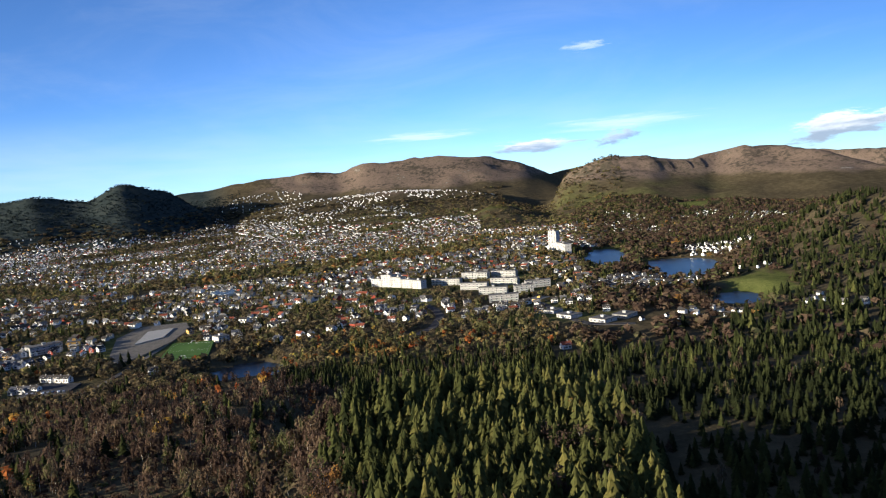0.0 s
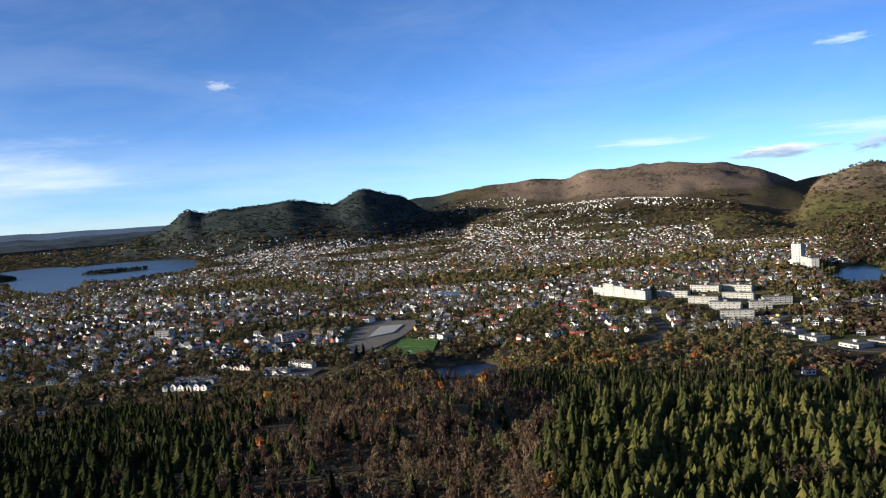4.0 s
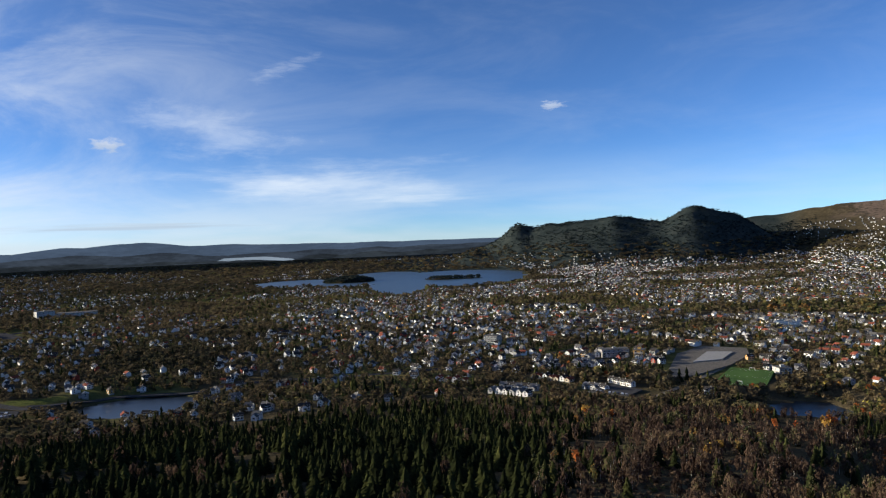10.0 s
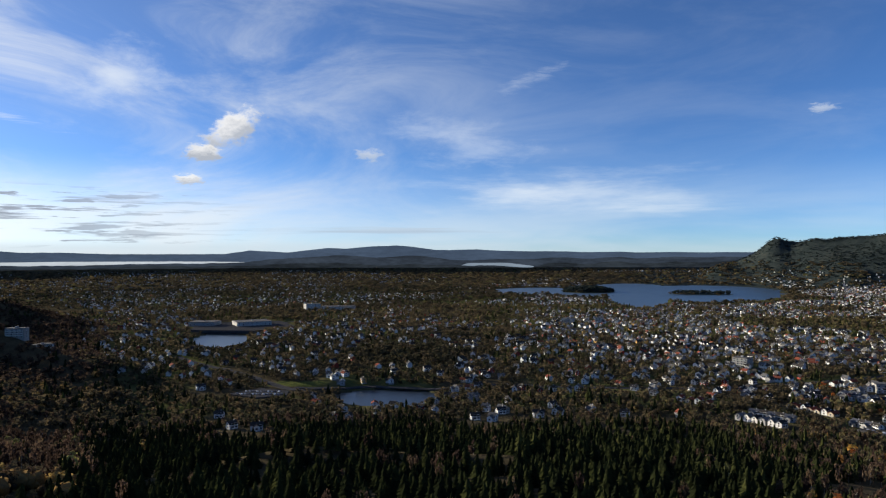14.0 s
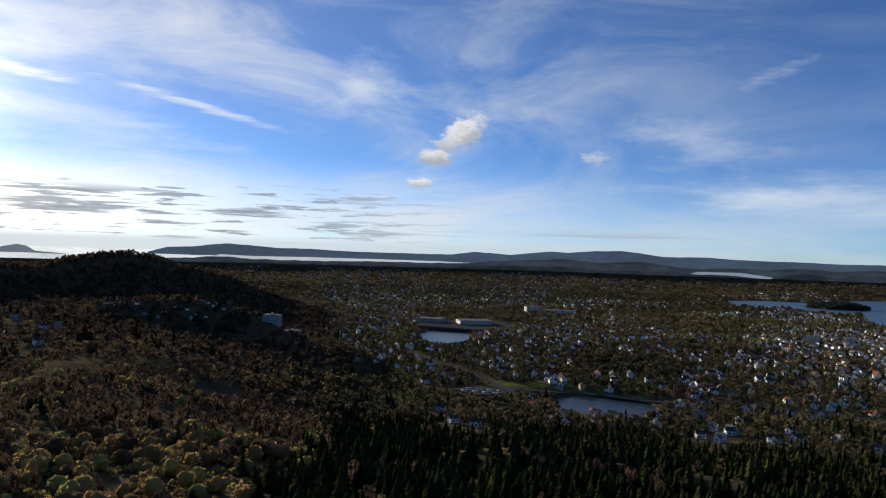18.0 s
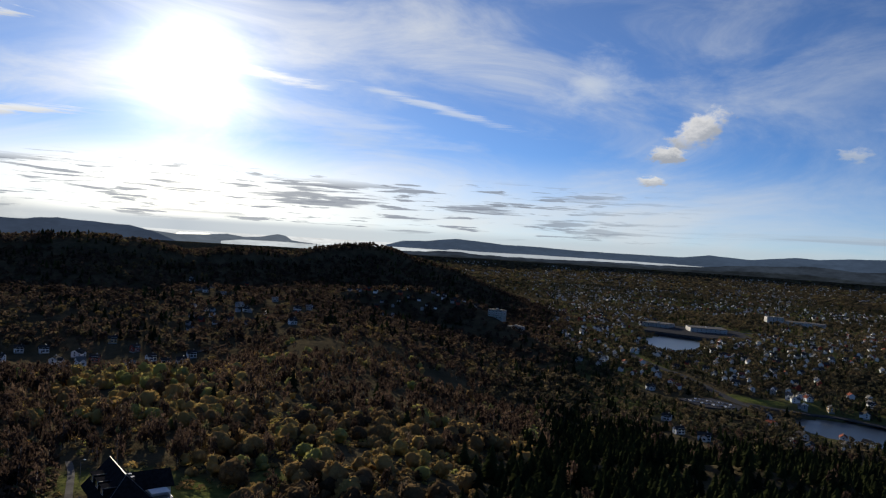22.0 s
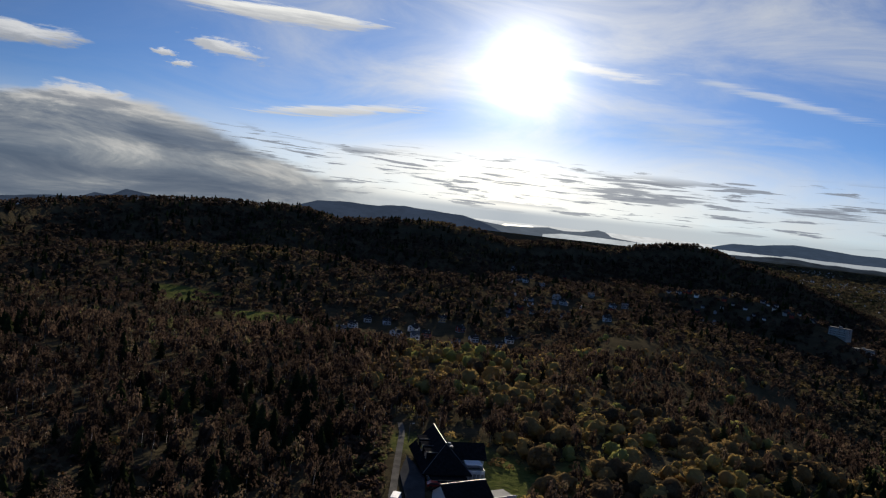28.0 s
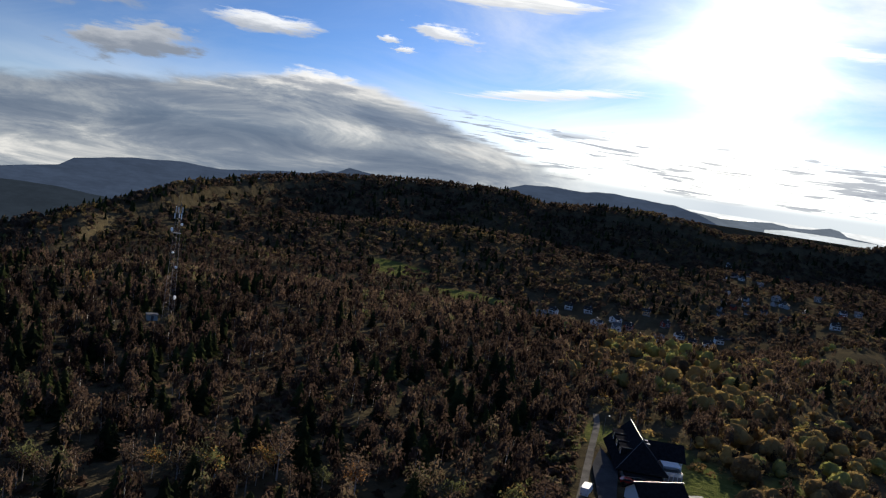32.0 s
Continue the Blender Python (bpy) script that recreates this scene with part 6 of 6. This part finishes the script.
kind = np.where(fir, 0, np.where(gold, 1, 2))
n = len(x)
hf, hl = (rng.uniform(5.5, 10.5, n) + 3.0 * (rng.rand(n) > 0.85)) * (1 - 0.3 * smooth(r, 480, 600)), rng.uniform(4.8, 9.8, n) * (1 - 0.25 * smooth(r, 500, 600))
# Tint holds sun and shade: a bright near stand, a shadow-dark band behind.
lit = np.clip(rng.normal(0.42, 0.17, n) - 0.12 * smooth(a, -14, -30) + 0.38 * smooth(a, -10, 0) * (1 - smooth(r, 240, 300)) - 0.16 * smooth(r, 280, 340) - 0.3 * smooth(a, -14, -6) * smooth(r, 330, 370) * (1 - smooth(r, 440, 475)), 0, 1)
single = np.zeros(n, bool)
single[np.argsort(np.where((a > -166) & (a < 33) & (r > 140), r + np.where((a < -95) | (a > -28), 0, 60), 9e9))[:290]] = True
gz = ground(x, y)
for i in np.nonzero(single)[0]:
    key = ("fir", "gold", "brown")[kind[i]]
    have = stock[key]
    m = pose(x[i], y[i], gz[i] - 0.2, 0, 0, rng.rand() * 360) @ Matrix.Scale(rng.uniform(.7, 1.15), 4)
    if first[key] < len(have):
        have[first[key]].matrix_basis = m
        first[key] += 1
    else:
        t = copy_thing(have[rng.randint(len(have))], m)
        t.matrix_basis = m
for key, have in stock.items():
    for t in have[first[key]:]:
        t.matrix_basis = stand(-60 + 3 * first[key], 200, 0, 0.2)
for near, fs_, ls_, bs_ in ((True, firs, leafy, birchy), (False, firs_mid, leafy_mid, birchy_mid)):
    s = ~single & ((r < 340) == near)
    q = "" if near else "_beyond"
    k = s & (kind == 0)
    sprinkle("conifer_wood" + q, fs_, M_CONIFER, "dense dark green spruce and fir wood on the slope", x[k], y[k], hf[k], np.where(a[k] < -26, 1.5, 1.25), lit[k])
    k = s & (kind == 2)
    # Western birches get lower tints, backlit shade put into their colour.
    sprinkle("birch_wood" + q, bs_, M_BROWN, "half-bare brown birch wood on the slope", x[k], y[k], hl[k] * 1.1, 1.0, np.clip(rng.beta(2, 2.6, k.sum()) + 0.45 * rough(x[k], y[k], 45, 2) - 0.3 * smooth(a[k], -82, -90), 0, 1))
    stem_ = k & (rng.rand(n) > (0.45 if near else 0.7))
    sprinkle("birch_stems" + q, stems, M_BIRCH, "thin pale birch stems among brown twigs", x[stem_], y[stem_], hl[stem_] * 0.95, 1.0, np.full(stem_.sum(), 0.5))
    k = s & (kind == 1)
    sprinkle("golden_wood" + q, ls_, M_GOLD, "golden autumn trees on the hillside", x[k], y[k], hl[k] * rng.uniform(.4, .95, k.sum()), 1.1, np.clip(rng.normal(.48, .28, k.sum()) + .45 * rough(x[k], y[k], 60, 2), 0, 1))

x, y = sow(9000, -172, 36, 120, 330)
ok = ~wet(x, y) & free(x, y) & (conifer_share(x, y) < 0.4)
x, y = x[ok], y[ok]
a, r = polar(x, y)
west = (a < -84) & (a > -122)
sprinkle("undergrowth", leafy_far, M_BROWN, "low brown scrub between the trees", x[~west], y[~west], rng.uniform(.8, 2.6, (~west).sum()), 1.6, rng.beta(2, 3, (~west).sum()))
sprinkle("golden_undergrowth", leafy_far, M_GOLD, "low yellow-green scrub on the hillside", x[west], y[west], rng.uniform(.6, 2.4, west.sum()), 1.6, rng.uniform(0.2, 1, west.sum()))

x, y = sow(420, -126.5, -122.2, 138, 250)
sprinkle("drive_shrubs", leafy_town, M_BROWN, "dark bushes along the gravel drive", x, y, rng.uniform(1.2, 4.2, len(x)), 1.3, rng.beta(2, 2.6, len(x)))
x, y = sow(2600, -180, 180, 3, 122)
sprinkle("hilltop_scrub", leafy_far, M_BROWN, "low brown heather and scrub on the hilltop", x, y, rng.uniform(.4, 1.8, len(x)), 1.7, rng.beta(2, 3, len(x)))

# a few bright autumn trees
M_ORANGE = foliage("autumn_leaves_orange", [(0.0, (0.26, 0.075, 0.03)), (0.4, (0.36, 0.14, 0.04)), (0.7, (0.40, 0.25, 0.06)), (1.0, (0.30, 0.28, 0.07))], 0.4)
x, y = sow(900, -34, 15, 230, 1350)
a, r = polar(x, y)
ok = grown(x, y) & (conifer_share(x, y) < 0.4) & (rough(x, y, 140, 2) > 0.02)
x, y = x[ok], y[ok]
sprinkle("orange_trees", leafy_town, M_ORANGE, "scattered bright orange and yellow autumn trees", x, y, rng.uniform(4, 8.5, len(x)), 1.1, rng.rand(len(x)))

# trees of the town and of the far slopes


def border(x, y):
    a, r = polar(x, y)
    return np.where(r > 2200, 0, a + 14 * rough(x, y, 260, 4))


for name, count, box_, h0, h1, wide, bias in (("town_trees", 26000, (-98, 13, 570, 1300), 3.5, 8.5, 1.15, 1.7), ("town_trees_beyond", 17000, (-98, 12, 1300, 2200), 4, 9, 1.4, 1.9),
                                              ("far_town_trees", 15000, (-110, 14, 2200, 3400), 4, 9, 2.2, 2.2)):
    x, y = sow(count, *box_)
    ok = grown(x, y) & (border(x, y) > -87)
    x, y = x[ok], y[ok]
    fir = conifer_share(x, y) * 0.8 > rng.rand(len(x))
    h = rng.uniform(h0, h1, len(x)) * (1 + 0.35 * smooth(belt(x, y), 0.0, -0.15))
    # Light worked into the tint: front-lit trees brighter, those towards the sun darker.
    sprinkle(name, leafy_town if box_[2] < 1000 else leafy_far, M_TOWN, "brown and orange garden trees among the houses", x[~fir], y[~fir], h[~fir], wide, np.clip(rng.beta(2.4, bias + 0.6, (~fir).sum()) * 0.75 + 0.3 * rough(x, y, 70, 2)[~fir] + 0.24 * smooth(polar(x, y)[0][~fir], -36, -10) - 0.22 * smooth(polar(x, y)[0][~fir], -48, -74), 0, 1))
    sprinkle(name.replace("trees", "conifers"), firs_far, M_CONIFER, "dark conifers among the houses", x[fir], y[fir], h[fir] * 1.4, wide, rng.beta(2, 3, fir.sum()))
x, y = sow(29000, -170, -76, 640, 1950)
ok = grown(x, y) & (border(x, y) < -85)
x, y = x[ok], y[ok]
fir = (conifer_share(x, y) > rng.rand(len(x)))
h = rng.uniform(5, 10, len(x))
sprinkle("upland_wood", leafy_town, M_UPLAND, "brown wooded upland under the skyline", x[~fir], y[~fir], h[~fir], 1.25, np.clip(rng.beta(2.6, 2.2, (~fir).sum()) + 0.3 * rough(x, y, 110, 2)[~fir] + 0.4 * rough(x, y, 300, 2)[~fir] - 0.1, 0, 1))
sprinkle("upland_conifers", firs_far, M_CONIFER, "dark conifers on the upland", x[fir], y[fir], h[fir] * 1.35, 1.3, rng.beta(2, 4, fir.sum()))
x, y = sow(10500, -110, 5, 3300, 4750)
a, r = polar(x, y)
ok = ~wet(x, y) & (ground(x, y) - bowl(a, r) < 80)
x, y = x[ok], y[ok]
sprinkle("far_woods", leafy_far, M_TOWN, "far dark woods towards the fjords", x, y, rng.uniform(6, 13, len(x)), 2.8, rng.beta(2, 3.5, len(x)))
isle = [sow(n_, ia - ha_, ia + ha_, ir - hr0, ir + hr0) for n_, (ia, ir, ha_, hr0, _) in zip((700, 320), ISLES)]
x, y = np.concatenate([q[0] for q in isle]), np.concatenate([q[1] for q in isle])
ok = ground(x, y) > 0.6
x, y = x[ok], y[ok]
sprinkle("isle_wood", leafy_far, M_HAZE_SPRUCE, "dark wooded islets in the lake", x, y, rng.uniform(7, 13, len(x)), 1.2, rng.beta(2, 4, len(x)))
x, y = sow(8500, -43, -15, 3000, 4350)
a, r = polar(x, y)
ok = ~wet(x, y) & (ground(x, y) - bowl(a, r) > 25)
x, y = x[ok], y[ok]
# Low tints add the mountain's shade to the haze-coloured needles.
sprinkle("mountain_wood", leafy_far, M_HAZE_SPRUCE, "woods on the lone mountain, shade and blue haze in their colour", x, y, rng.uniform(4, 7, len(x)), 2.2, rng.beta(1.5, 6, len(x)))
x, y = sow(13000, 10, 38, 565, 2600)
ok = grown(x, y)
x, y = x[ok], y[ok]
fir = (conifer_share(x, y) > rng.rand(len(x)))
h = rng.uniform(5, 11, len(x))
sprinkle("valley_wood", leafy_far, M_BROWN, "brown woods round the small lakes", x[~fir], y[~fir], h[~fir], 1.4, rng.beta(2, 3, (~fir).sum()))
# Low conifer tints stand in for the shade lying on this slope.
sprinkle("valley_conifers", firs_far, M_CONIFER, "spruce slope above the lakes, its shade put into the tint", x[fir], y[fir], h[fir] * 1.4, 1.3, rng.beta(1.5, 5, fir.sum()))
